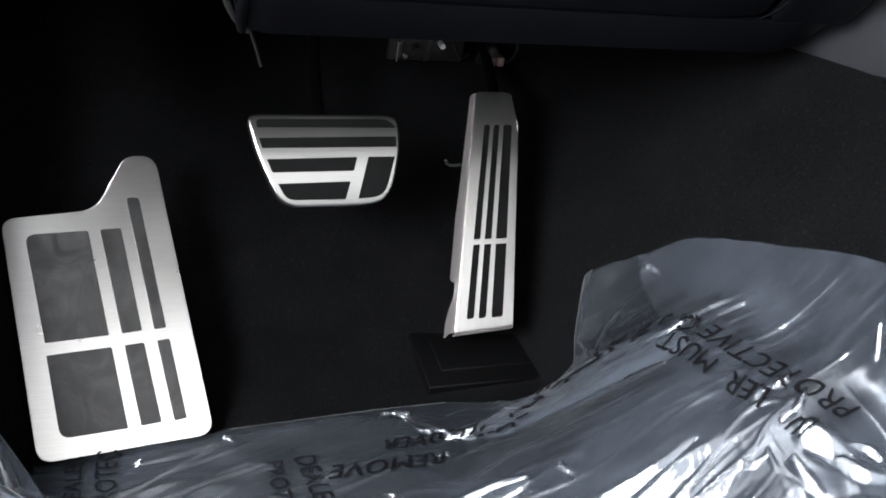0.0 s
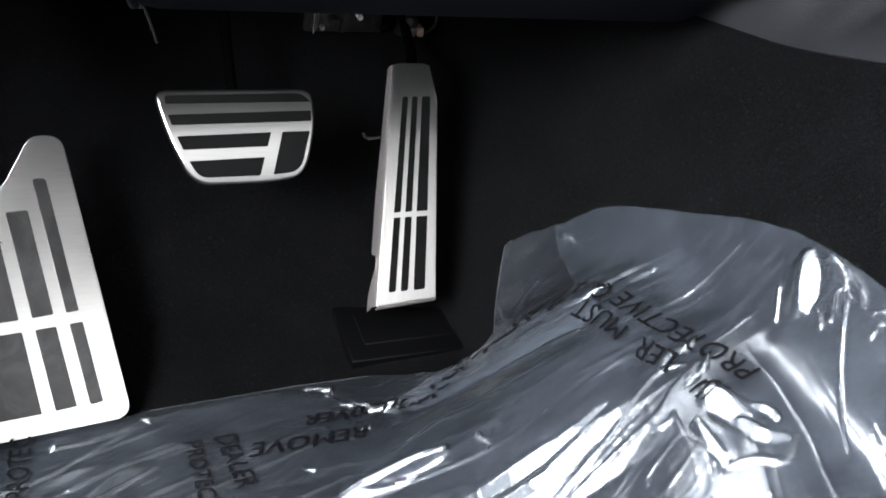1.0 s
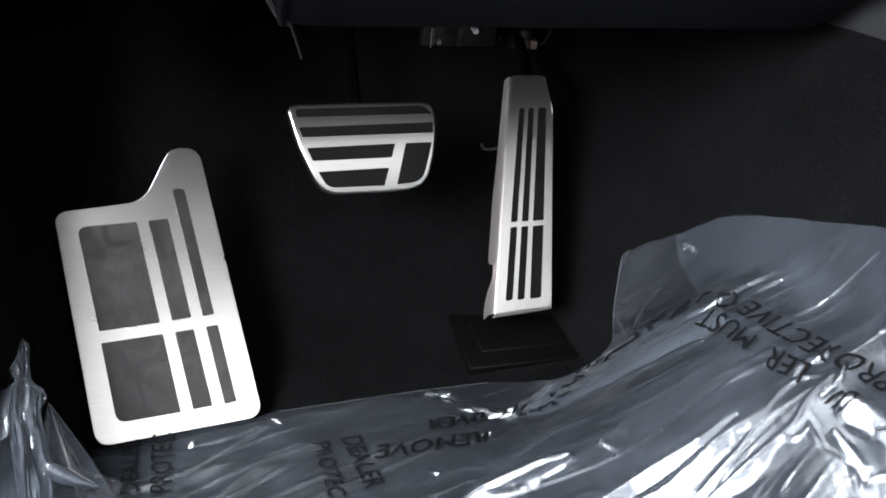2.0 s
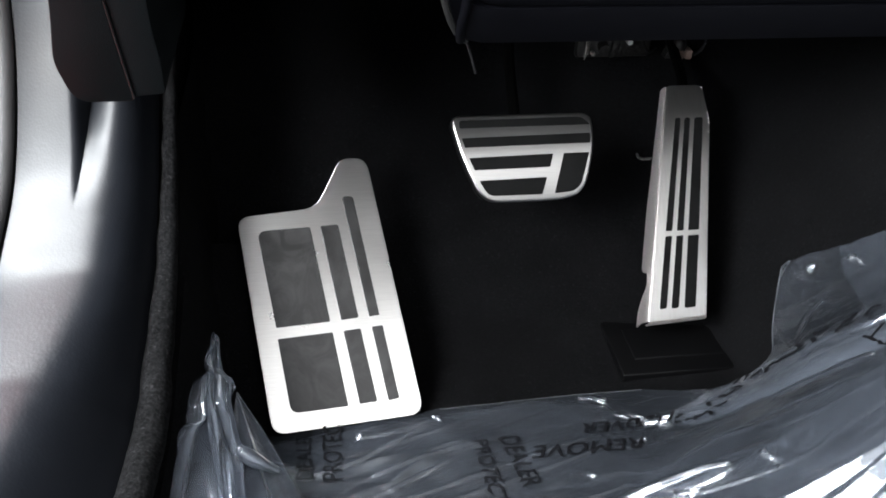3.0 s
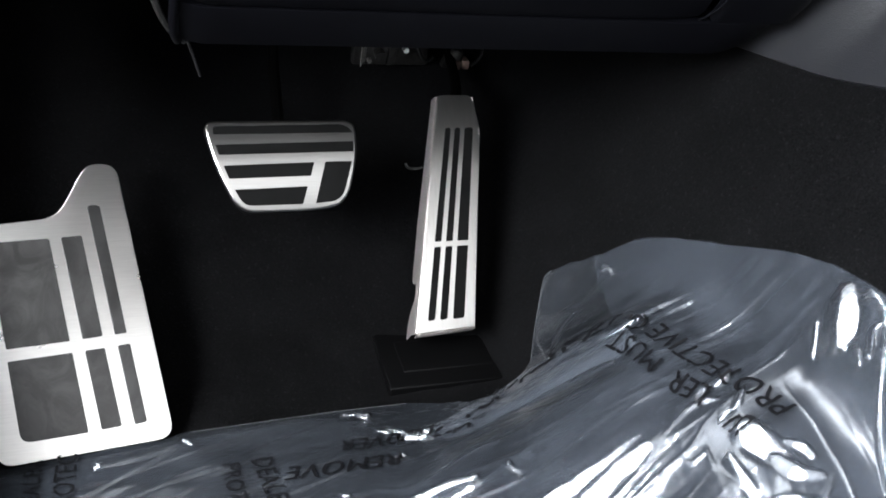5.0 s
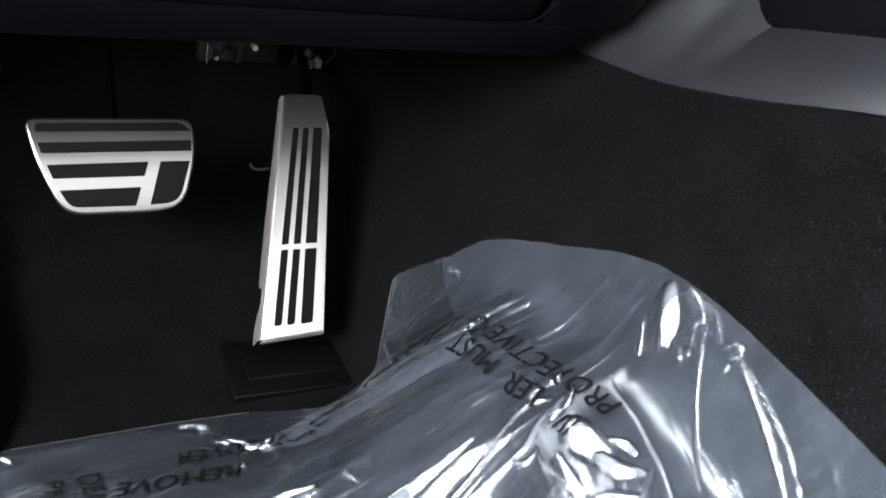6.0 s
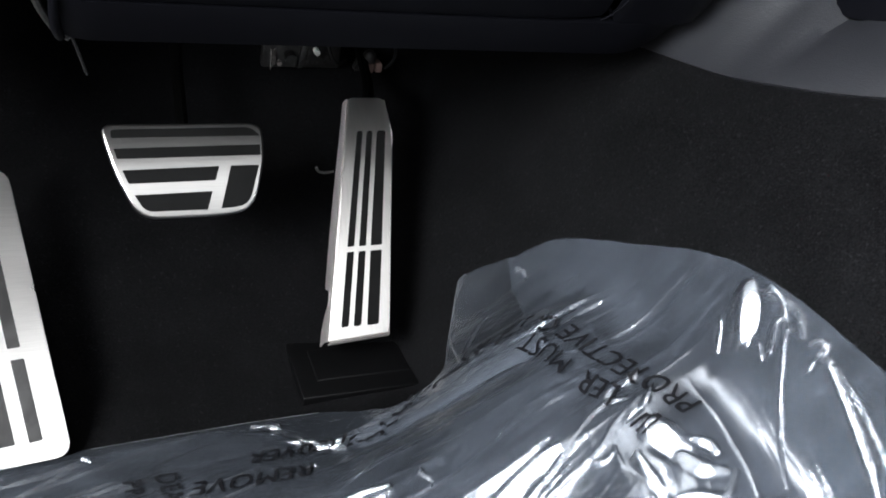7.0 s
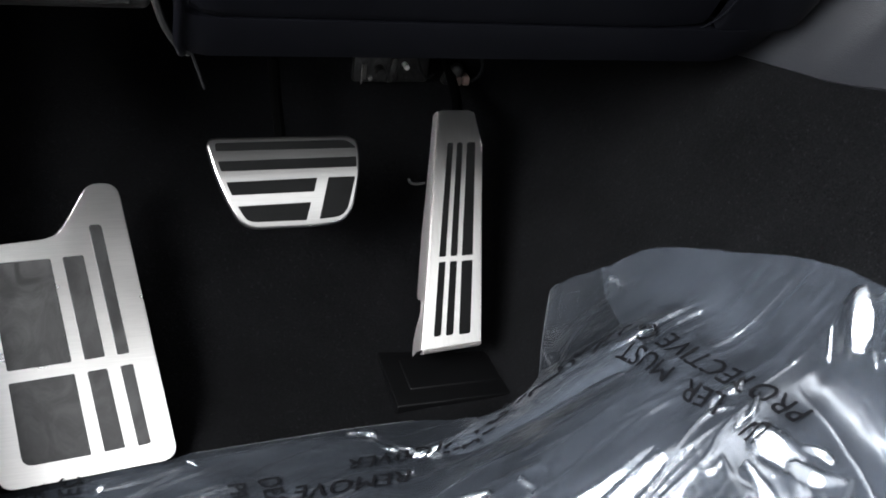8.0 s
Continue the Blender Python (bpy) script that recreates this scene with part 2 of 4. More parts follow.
def grid_mesh(rows):
    """A sheet through rows of points, all of one length."""
    bm = bmesh.new()
    made = [[bm.verts.new(p) for p in row] for row in rows]
    for a, b in zip(made, made[1:]):
        for i in range(len(a) - 1):
            bm.faces.new((a[i], a[i + 1], b[i + 1], b[i]))
    return bm


def thicken(bm, depth):
    """Gives an open sheet a back and closed edges."""
    bmesh.ops.recalc_face_normals(bm, faces=bm.faces)
    bmesh.ops.solidify(bm, geom=bm.faces[:], thickness=depth)
    return bm


def rounded(corners, steps=6):
    """An outline from corners (u, v, radius)."""
    out, n = [], len(corners)
    for i, (x, y, r) in enumerate(corners):
        p = Vector((x, y))
        a = Vector(corners[i - 1][:2]) - p
        b = Vector(corners[(i + 1) % n][:2]) - p
        ra, rb = min(r, a.length * 0.48), min(r, b.length * 0.48)
        s, e = p + a.normalized() * ra, p + b.normalized() * rb
        if r <= 0:
            out.append(p)
            continue
        for k in range(steps + 1):
            t = k / steps
            out.append(s * (1 - t) ** 2 + p * 2 * t * (1 - t) + e * t * t)
    return out


def slab(outline, place, low, high, bevel, bend=0.0):
    """A plate over an outline in millimetres, from low to high along its normal, with a rounded upper edge."""
    n = len(outline)
    area = sum(outline[i - 1].x * outline[i].y - outline[i].x * outline[i - 1].y for i in range(n))
    turn = 1 if area > 0 else -1

    def inset(d):
        pts = []
        for i in range(n):
            a, b = outline[i] - outline[i - 1], outline[(i + 1) % n] - outline[i]
            na, nb = Vector((-a.y, a.x)).normalized() * turn, Vector((-b.y, b.x)).normalized() * turn
            m = (na + nb).normalized()
            pts.append(outline[i] + m * d / max(m.dot(nb), 0.5))
        return pts

    levels = [(0, low), (0, high - bevel), (bevel * 0.3, high - bevel * 0.3), (bevel, high)]
    bm = bmesh.new()
    rings = []
    for d, w in levels:
        rings.append([bm.verts.new((p.x, p.y, w)) for p in inset(d)])
    for a, b in zip(rings, rings[1:]):
        for i in range(n):
            bm.faces.new((a[i - 1], a[i], b[i], b[i - 1]))
    bm.faces.new(rings[-1])
    bm.faces.new(rings[0][::-1])
    if bend:
        low_v, high_v = min(p.y for p in outline), max(p.y for p in outline)
        for k in range(1, 14):
            bmesh.ops.bisect_plane(bm, geom=bm.verts[:] + bm.edges[:] + bm.faces[:], plane_co=(0, low_v + (high_v - low_v) * k / 14, 0), plane_no=(0, 1, 0))
    for v in bm.verts:
        v.co = place(v.co.x, v.co.y, v.co.z - bend * v.co.y ** 2)
    return bm


def inclined(y0, slope):
    """Places on a plane that rises forwards: u across, v up the slope and w along its normal, in millimetres."""
    z0, k = slope(y0), slope(1) - slope(0)
    run = 1 / math.sqrt(1 + k * k)
    rise = k * run

    def place(u, v, w):
        u, v, w = u / 1000, v / 1000, w / 1000
        return Vector((u, y0 + v * run - w * rise, z0 + v * rise + w * run))

    return place


def tube(points, radius, sides=10, taper=None):
    """A round bar through points."""
    bm = bmesh.new()
    rings = []
    for i, p in enumerate(points):
        p = Vector(p)
        d = (Vector(points[min(i + 1, len(points) - 1)]) - Vector(points[max(i - 1, 0)])).normalized()
        side = d.cross(Vector((0.13, 0.2, 0.97))).normalized()
        up = side.cross(d)
        r = radius if taper is None else radius * taper[i]
        rings.append([bm.verts.new(p + (side * math.cos(a) + up * math.sin(a)) * r) for a in (2 * math.pi * k / sides for k in range(sides))])
    for a, b in zip(rings, rings[1:]):
        for i in range(sides):
            bm.faces.new((a[i - 1], a[i], b[i], b[i - 1]))
    bm.faces.new(rings[0][::-1])
    bm.faces.new(rings[-1])
    return bm


def block(x0, x1, y0, y1, z0, z1, bevel=0.0):
    bm = bmesh.new()
    bmesh.ops.create_cube(bm, size=1.0)
    for v in bm.verts:
        v.co = Vector(((x0 + x1) / 2 + v.co.x * (x1 - x0), (y0 + y1) / 2 + v.co.y * (y1 - y0), (z0 + z1) / 2 + v.co.z * (z1 - z0)))
    if bevel:
        bmesh.ops.bevel(bm, geom=bm.edges[:], offset=bevel, segments=3, affect="EDGES", profile=0.5)
    return bm


def curve_line(pts, count):
    """Points on a smooth line through pts."""
    pts = [Vector(p) for p in pts]
    out = []
    for k in range(count):
        f = k / (count - 1) * (len(pts) - 1)
        i = min(int(f), len(pts) - 2)
        t = f - i
        p0, p1, p2, p3 = pts[max(i - 1, 0)], pts[i], pts[i + 1], pts[min(i + 2, len(pts) - 1)]
        out.append(0.5 * ((2 * p1) + (p2 - p0) * t + (2 * p0 - 5 * p1 + 4 * p2 - p3) * t * t + (3 * p1 - p0 - 3 * p2 + p3) * t ** 3))
    return out


# ---- the carpeted footwell ----
SILL_Z = [(0.0, 0.15), (0.3, 0.145), (0.43, 0.125), (0.545, 0.145), (0.6, 0.165), (0.67, 0.205), (0.73, 0.25), (0.8, 0.30), (1.1, 0.5)]


CONSOLE_Z = [(-0.6, 0.60), (-0.1, 0.56), (0.15, 0.487), (0.304, 0.437), (0.40, 0.401), (0.484, 0.375), (0.588, 0.3565), (0.66, 0.343), (0.8, 0.36), (1.1, 0.6)]


def floor_z(x):
    return -0.030 + 0.06 * (x + 0.3)


def tunnel_z(x):
    return 2.22 * (x - 0.2195)


def footrest_plane(y):
    return -0.476 + 0.85 * y


def carpet_z(x, y):
    z = smax(floor_z(x), 0.85 * (y - 0.66), 0.015)
    z = smax(z, tunnel_z(x), 0.012)
    ramp = footrest_plane(y) - 0.018 - 6 * max(0, x - lerp(y, [(0.55, -0.124), (0.74, -0.166)])) - 3 * max(0, y - 0.70)
    z = smax(z, max(ramp, -0.3), 0.006)
    z = min(z, lerp(y, CONSOLE_Z) + 0.003)
    side = min((-0.303 - x) * 7, lerp(y, SILL_Z) - 0.014)
    return smax(z, max(side, -0.3), 0.006)


rows = []
for j in range(290):
    y = -0.75 + 1.85 * j / 289
    row = []
    for i in range(150):
        x = -0.334 + 0.80 * i / 149
        fuzz = noise.noise((x * 160, y * 160, 0)) * 0.0006 + noise.noise((x * 22, y * 22, 3)) * 0.0015
        row.append((x, y, carpet_z(x, y) + fuzz))
    rows.append(row)
setting("floor", grid_mesh(rows), CARPET, "black cut-pile carpet covering the footwell and tunnel", "carpet floor")

edge = curve_line([(-0.337, y, lerp(y, SILL_Z) - 0.004) for y in (-0.6, 0.0, 0.3, 0.43, 0.5, 0.56, 0.61, 0.67, 0.73, 0.8)], 70)
bm = tube(edge, 0.0125, 14, [lerp(p.y, [(0.44, 1.0), (0.54, 0.85), (0.62, 0.65), (0.75, 0.45)]) for p in edge])
for v in bm.verts:
    v.co += Vector((noise.noise(v.co * 60), noise.noise(v.co * 60 + Vector((9, 0, 0))), noise.noise(v.co * 60 + Vector((0, 7, 0))))) * 0.0016
tagged(setting("trim", bm, CARPET_EDGE, "fuzzy dark grey rolled carpet edging along the sill", "carpet edging"))

# ---- door sill, pillar foot and body ----
# outer edge of the trim, where the door seal runs
SEAL_LINE = [(-0.455, -0.75, 0.215), (-0.455, -0.3, 0.212), (-0.456, 0.2, 0.200), (-0.457, 0.35, 0.184), (-0.458, 0.45, 0.175), (-0.46, 0.537, 0.174), (-0.46, 0.582, 0.185),
             (-0.46, 0.647, 0.211), (-0.46, 0.707, 0.262), (-0.46, 0.75, 0.322), (-0.462, 0.785, 0.41), (-0.465, 0.81, 0.52), (-0.47, 0.83, 0.7)]
outer = curve_line(SEAL_LINE, 150)
rows = []
for p in outer:
    y = p.y if p.z < 0.2 else min(p.y, 0.645 + (p.y - 0.645) * 0.9)
    inner = Vector((-0.349, y, min(lerp(y, SILL_Z) - 0.006, p.z)))
    lift = max(0.0, p.z - 0.18)
    ridge = Vector((lerp(y, [(0.25, -0.412), (0.40, -0.390), (0.52, -0.374), (0.60, -0.370)]), y - 0.02 * min(lift * 6, 1), 0.5 * (inner.z + p.z) + 0.034 + 0.12 * lift))
    row = []
    for k in range(121):
        t = k / 120
        q = inner * (1 - t) ** 2 + ridge * 2 * t * (1 - t) + Vector(p) * t * t
        q.z += 0.010 * math.exp(-((t - lerp(y, [(0.30, 0.52), (0.42, 0.45), (0.55, 0.36)])) / 0.28) ** 2)
        # the groove between kick panel and pillar trim dies out towards the sill
        deep = 0.022 * max(0.0, min(1, (p.z - 0.195) / 0.08))
        wide = 0.18 if t < 0.655 else 0.015 + 0.3 * deep
        cut = deep * math.exp(-(abs(t - 0.655) / wide) ** 1.5)
        q += Vector((0.3 * cut, cut, -0.6 * cut))
        row.append(q)
    rows.append(row)
sill = thing("door_sill_trim", (-0.41, 0.3, 0.1), "grained grey plastic door sill and kick panel trim", "sill trim")
part("trim_panel", thicken(grid_mesh(rows), 0.003), SILL_PLASTIC, sill)

seal = thing("door_seal", (-0.475, 0.3, 0.16), "grey rubber door seal along the sill and pillar", "weatherstrip")
part("seal_bulb", tube([p + Vector((-0.0105, 0.003, 0.003)) for p in outer], 0.0095, 14), SEAL, seal)
part("seal_lip", tube([p + Vector((-0.0015, 0.001, 0.0015)) for p in outer], 0.0034, 10), UNDERSEAL, seal, "thin black sealing lip")

rows = []
for p in outer:
    rows.append([p + Vector((-0.018, 0.004, -0.004)), p + Vector((-0.022, 0.006, 0.004)), p + Vector((-0.06, 0.012, 0.004)), p + Vector((-0.12, 0.02, -0.02)), p + Vector((-0.15, 0.02, -0.10))])
body = thing("car_body", (-0.52, 0.3, 0.1), "glossy red painted car body beside the door seal", "car body")
part("rocker_panel", thicken(grid_mesh(rows), 0.003), RED, body)

# ---- pedals ----
footrest = thing("foot_rest", (-0.19, 0.62, 0.03), "brushed steel foot rest plate with dark rubber inlays", "foot rest")
on_rest = inclined(0.5413, footrest_plane)
FOOTREST = [(-259.5, -0.5, 14), (-114.5, 9, 16), (-155.0, 272.8, 15), (-181.8, 273, 10), (-208.5, 221.2, 15), (-287, 214.5, 13)]
plate = part("plate", slab(rounded(FOOTREST), on_rest, -2.5, 0, 0.5), STEEL, footrest, angle=15)
INLAYS = [
    [(-267.5, 199.5, 9), (-215.3, 201.5, 2), (-200.2, 104.7, 1.5), (-252.4, 101.5, 1.5)],
    [(-205.3, 202, 2), (-187.4, 203, 2), (-172.4, 107, 1.5), (-189.6, 105.4, 1.5)],
    [(-182, 232, 3.5), (-170.9, 232, 3.5), (-151.7, 108.3, 1.5), (-162.1, 107.2, 1.5)],
    [(-251.5, 90.6, 1.5), (-198.4, 94, 1.5), (-187, 21.7, 1.5), (-241.5, 18.5, 9)],
    [(-188, 94.7, 2), (-171.2, 96, 1.5), (-159.1, 24.4, 1.5), (-176.2, 22.8, 1.5)],
    [(-160.2, 97, 1.5), (-149.3, 98, 1.5), (-137.6, 25.8, 1.5), (-148.4, 24.3, 1.5)],
]
for shape in INLAYS:
    part("rubber_inlay", slab(rounded(shape, 4), on_rest, -3, 0.5, 0.4), RUBBER_WORN, footrest, "dark grey rubber inlay", angle=15)

brake = thing("brake_pedal", (0.0, 0.70, 0.18), "brushed steel brake pedal with black rubber bars", "brake pedal")
on_brake = inclined(0.684, lambda y: -0.6905 + 1.28 * y)
BRAKE = [(-75.5, 50, 11), (-66.5, 8, 30), (-47, -36.5, 17), (30, -36.5, 24), (55, -30.5, 20), (66, 8, 30), (68.5, 33, 14), (66.5, 50, 14)]
part("pad_back", slab(rounded(BRAKE), on_brake, -16, -5, 1.5, 0.0020), BLACK_PLASTIC, brake, "black rubber pad body", angle=15)
plate = part("plate", slab(rounded(BRAKE, 8), on_brake, -5.5, 1.2, 2.0, 0.0020), STEEL_BRAKE, brake, angle=15)
BARS = [
    [(-66.5, 45, 3), (57.5, 46, 7), (65.3, 37.6, 1.2), (-66.3, 37.2, 1.2)],
    [(-65.2, 27.4, 1.2), (64.6, 29, 1.2), (64.0, 18.9, 1.2), (-62.5, 17.9, 1.2)],
    [(-59, 7.7, 1.2), (25.4, 9.3, 1.2), (21.3, -3.8, 1.2), (-54.4, -4.6, 1.2)],
    [(-50, -14.9, 1.2), (17.9, -13.6, 1.2), (12.6, -30.3, 1.2), (-42, -30.2, 8)],
    [(35.9, 9.4, 1.2), (62, 9.5, 1.2), (50.5, -28.3, 12), (24.7, -29.9, 1.2)],
]
for shape in BARS:
    part("rubber_bar", slab(rounded(shape, 4), on_brake, -3, 1.6, 0.4, 0.0020), RUBBER, plate, "black rubber grip bar", angle=15)
arm = [on_brake(0, 5, -14), on_brake(0, 35, -40), Vector((0.0, 0.82, 0.27)), Vector((0.0, 0.80, 0.40)), Vector((0.0, 0.76, 0.52))]
part("arm", tube(curve_line(arm, 20), 0.006, 8), UNDERSEAL, brake, "black painted steel arm")

gas = thing("accelerator_pedal", (0.16, 0.62, 0.0), "tall brushed steel accelerator pedal hinged at the floor", "accelerator pedal")
on_gas = inclined(0.6116, lambda y: -0.583 + 1.034 * y)
GAS = [(122, -13.2, 3), (186.2, -9.6, 4), (214.3, 199, 30), (209, 238, 8), (169.5, 238, 6)]
plate = part("face_plate", slab(rounded(GAS), on_gas, -1.5, 0, 0.9), STEEL_UP, gas, angle=15)
# bent-down left flange with its notch
DEPTH = [(-15, 24), (2, 23), (14, 15), (24, 3), (38, 3), (43, 18), (48, 21), (110, 21), (150, 16), (236, 8)]
rows = []
for k in range(64):
    v = -13 + 249 * k / 63
    u = 122 + 47.5 * (v + 13) / 251
    d = lerp(v, DEPTH)
    rows.append([on_gas(u + 0.3, v, -0.4), on_gas(u - 0.6, v, -2), on_gas(u - 1.2, v, -1.5 - d * 0.5), on_gas(u - 2.2, v - d * 0.15, -1.5 - d)])
part("side_flange", thicken(grid_mesh(rows), 0.0014), STEEL_SIDE, gas, "bent steel side flange with a notch")
rows = []
for k in range(64):
    v = -9 + 245 * k / 63
    u = lerp(v, [(-9, 186.2), (199, 214.0), (236, 209.5)])
    rows.append([on_gas(u - 0.3, v, -0.4), on_gas(u + 0.5, v, -2), on_gas(u + 0.6, v, -12)])
part("side_flange", thicken(grid_mesh(rows), 0.0014), STEEL_SIDE, gas, "bent steel side flange")
rows = []
for k in range(20):
    f = k / 19
    u, v = 122.5 + 63.2 * f, -13 + 3.5 * f
    rows.append([on_gas(u, v + 0.4, -0.3), on_gas(u, v - 1.2, -1.6), on_gas(u, v - 2.2, -8.5)])
part("lower_lip", thicken(grid_mesh(rows), 0.0014), STEEL_SIDE, gas, "folded lower lip of dull steel")
SLOTS = []
for (tl, tr, ml, mr, nl, nr, bl, br) in (
    (175.2, 181.4, 151.3, 158.6, 150.4, 157.8, 135.9, 143.8), (185.8, 192.1, 163.6, 171.0, 162.6, 170.2, 148.8, 156.9), (197.0, 206.4, 176.0, 188.2, 175.2, 187.4, 162.9, 175.3)):
    SLOTS.append([(tl, 202, 2.6), (tr, 202, 2.6), (mr, 80.6, 1.0), (ml, 80.4, 1.0)])
    SLOTS.append([(nl, 75, 1.0), (nr, 75.3, 1.0), (br, 0, 2.6), (bl, -0.6, 2.6)])
for shape in SLOTS:
    part("rubber_strip", slab(rounded(shape, 4), on_gas, -1, 0.45, 0.35), RUBBER, plate, "black rubber grip strip", angle=15)
core = [(126, -8, 4), (183, -6, 4), (207, 190, 6), (203, 225, 6), (172, 225, 6)]
part("pedal_core", slab(rounded(core), on_gas, -20, -1.6, 2), BLACK_PLASTIC, gas, "black plastic pedal core", angle=15)
base = part("hinge_base", block(0.091, 0.222, 0.567, 0.655, -0.012, 0.0025, 0.002), HINGE_PLASTIC, gas, "flat black plastic hinge base on the carpet")
part("hinge_cover", block(0.110, 0.208, 0.588, 0.634, 0.000, 0.004, 0.0015), HINGE_PLASTIC, base, "raised black hinge cover")
part("link_arm", tube(curve_line([on_gas(190, 232, -8), (0.209, 0.83, 0.208), (0.215, 0.90, 0.23), (0.22, 0.95, 0.26)], 12), 0.006, 8), UNDERSEAL, gas, "black linkage arm")

# ---- lower dashboard ----
dash = thing("knee_panel", (0.15, 0.54, 0.365), "dark blue-black plastic knee panel under the dashboard", "dashboard panel")


def sweep(section, x0, x1, bow, count=40, right_lift=0.0, turn=0.86):
    """A panel of one (y, z) section drawn across the car."""
    out = []
    for k in range(count):
        f = k / (count - 1)
        x = x0 + (x1 - x0) * f
        end = max(0.0, (f - turn) / 0.14)
        start = max(0.0, (0.04 - f) / 0.04)
        out.append([Vector((x + 0.0, y + bow * (2 * f - 1) ** 2, z + right_lift * end ** 2 + 0.006 * start ** 2)) for y, z in section])
    return out


LIP = [(0.70, 0.40), (0.60, 0.366), (0.568, 0.3625), (0.556, 0.3645), (0.551, 0.371), (0.5445, 0.381), (0.537, 0.3935), (0.5355, 0.3975), (0.5405, 0.4005)]
part("lower_lip", thicken(grid_mesh(sweep(LIP, -0.101, 0.423, 0.0, 60, 0.05, 0.80)), 0.003), DASH_PLASTIC, dash)
PANEL = [(0.545, 0.4015), (0.5365, 0.4025), (0.532, 0.407), (0.515, 0.44), (0.49, 0.50), (0.47, 0.60), (0.47, 0.66)]
part("cover_panel", thicken(grid_mesh(sweep(PANEL, -0.093, 0.285, 0.0, 50, 0.004)), 0.003), DASH_PLASTIC, dash)
part("corner_bead", tube(curve_line([(0.284, 0.541, 0.397), (0.291, 0.536, 0.402), (0.298, 0.525, 0.418), (0.303, 0.51, 0.45)], 14), 0.0010, 8), DASH_PLASTIC, dash, "raised moulded corner edge")
PANEL_R = [(0.545, 0.4015), (0.5375, 0.4015), (0.534, 0.407), (0.517, 0.44), (0.50, 0.50), (0.49, 0.60)]
part("end_panel", thicken(grid_mesh(sweep(PANEL_R, 0.297, 0.427, 0.0, 30, 0.014, 0.50)), 0.003), DASH_PLASTIC, dash)
part("edge_trim", tube(curve_line([(-0.094, 0.562, 0.364), (-0.103, 0.556, 0.374), (-0.112, 0.552, 0.395), (-0.118, 0.55, 0.43), (-0.12, 0.545, 0.50)], 20), 0.0026, 8), BRACKET, dash, "thin raised edge trim")
part("end_rim", tube(curve_line([(-0.0985, 0.560, 0.3655), (-0.1005, 0.5515, 0.374), (-0.1010, 0.5440, 0.385), (-0.1005, 0.5385, 0.3945), (-0.1000, 0.530, 0.412), (-0.0995, 0.514, 0.446)], 18), 0.0034, 10), DASH_PLASTIC, dash, "rounded end of the knee panel")
part("underside", block(-0.10, 0.44, 0.60, 1.05, 0.40, 0.41, 0.002), BLACK_PLASTIC, dash, "black plastic underside")

end_cover = thing("dash_end_cover", (-0.35, 0.57, 0.32), "black grained plastic dashboard end cover", "dashboard panel")
COVER = [(-0.358, 0.60, 0), (-0.3735, 0.40, 30), (-0.3828, 0.353, 9), (-0.3772, 0.327, 8), (-0.3690, 0.3192, 7), (-0.334, 0.3192, 4), (-0.3392, 0.395, 20), (-0.3435, 0.60, 0)]
outline = rounded([(u * 1000, v * 1000, r) for u, v, r in COVER])
cover_place = lambda u, v, w: Vector((u / 1000, 0.57 - 0.18 * (v / 1000 - 0.32) - w / 1000, v / 1000))
part("outer_cover", slab(outline, cover_place, -160, 4, 2.5), COVER_PLASTIC, end_cover, angle=25)
outline = rounded([(-352, 600, 0), (-348, 395, 20), (-343, 321.5, 3), (-311.5, 324.5, 5), (-310.8, 354, 20), (-312.6, 376, 10), (-309, 600, 0)])
part("inner_cover", slab(outline, cover_place, -160, 2.0, 2), COVER_PLASTIC, end_cover, angle=25)
part("seam", tube([cover_place(-334.2, 322, 3.2), cover_place(-339.3, 395, 3.2), cover_place(-343.6, 600, 3.2)], 0.0008, 6), BRACKET, end_cover, "thin moulded seam")

fuse = thing("fuse_box_cover", (-0.2, 0.66, 0.34), "black plastic fuse box cover under the dashboard", "fuse box")
housing = part("housing", block(-0.305, -0.115, 0.70, 0.85, 0.345, 0.47, 0.008), FUSE_PLASTIC, fuse)
part("latch", block(-0.17, -0.13, 0.692, 0.705, 0.352, 0.366, 0.003), FUSE_PLASTIC, fuse)
part("knob", tube([(-0.225, 0.69, 0.362), (-0.225, 0.705, 0.362)], 0.008, 12), BLACK_PLASTIC, fuse)

# ---- small fittings behind the pedals ----
mount = thing("pedal_bracket", (0.14, 0.90, 0.21), "dull metal pedal mounting bracket in the shade", "bracket")
part("bracket_plate", block(0.100, 0.190, 0.885, 0.895, 0.206, 0.245, 0.003), MOTTLED, mount)
# pale tab and rivet, added and coloured to stand for a glint
part("bent_tab", thicken(grid_mesh([[Vector((0.1075 + 0.004 * f + 0.0015 * math.sin(9 * f), 0.876 + 0.006 * f, z + 0.004 * math.sin(5 * f + 200 * z))) for z in (0.212, 0.217, 0.222, 0.228)] for f in (0.0, 0.3, 0.6, 1.0, 1.5)]), 0.0012), TAB_METAL, mount, "pale bent tab for a glint on the bracket")
part("rivet", tube([(0.119, 0.878, 0.2135), (0.119, 0.888, 0.2135)], 0.0026, 10), TAB_METAL, mount)
part("bracket_boss", tube([(0.131, 0.874, 0.220), (0.131, 0.888, 0.222)], 0.0065, 14), MOTTLED, mount)
part("bracket_arm", slab(rounded([(139, 207, 3), (149, 208, 4), (152, 238, 4), (144, 237, 5)]), lambda u, v, w: Vector((u / 1000, 0.882 - w / 1000, v / 1000)), -10, 2, 1.5), MOTTLED, mount)
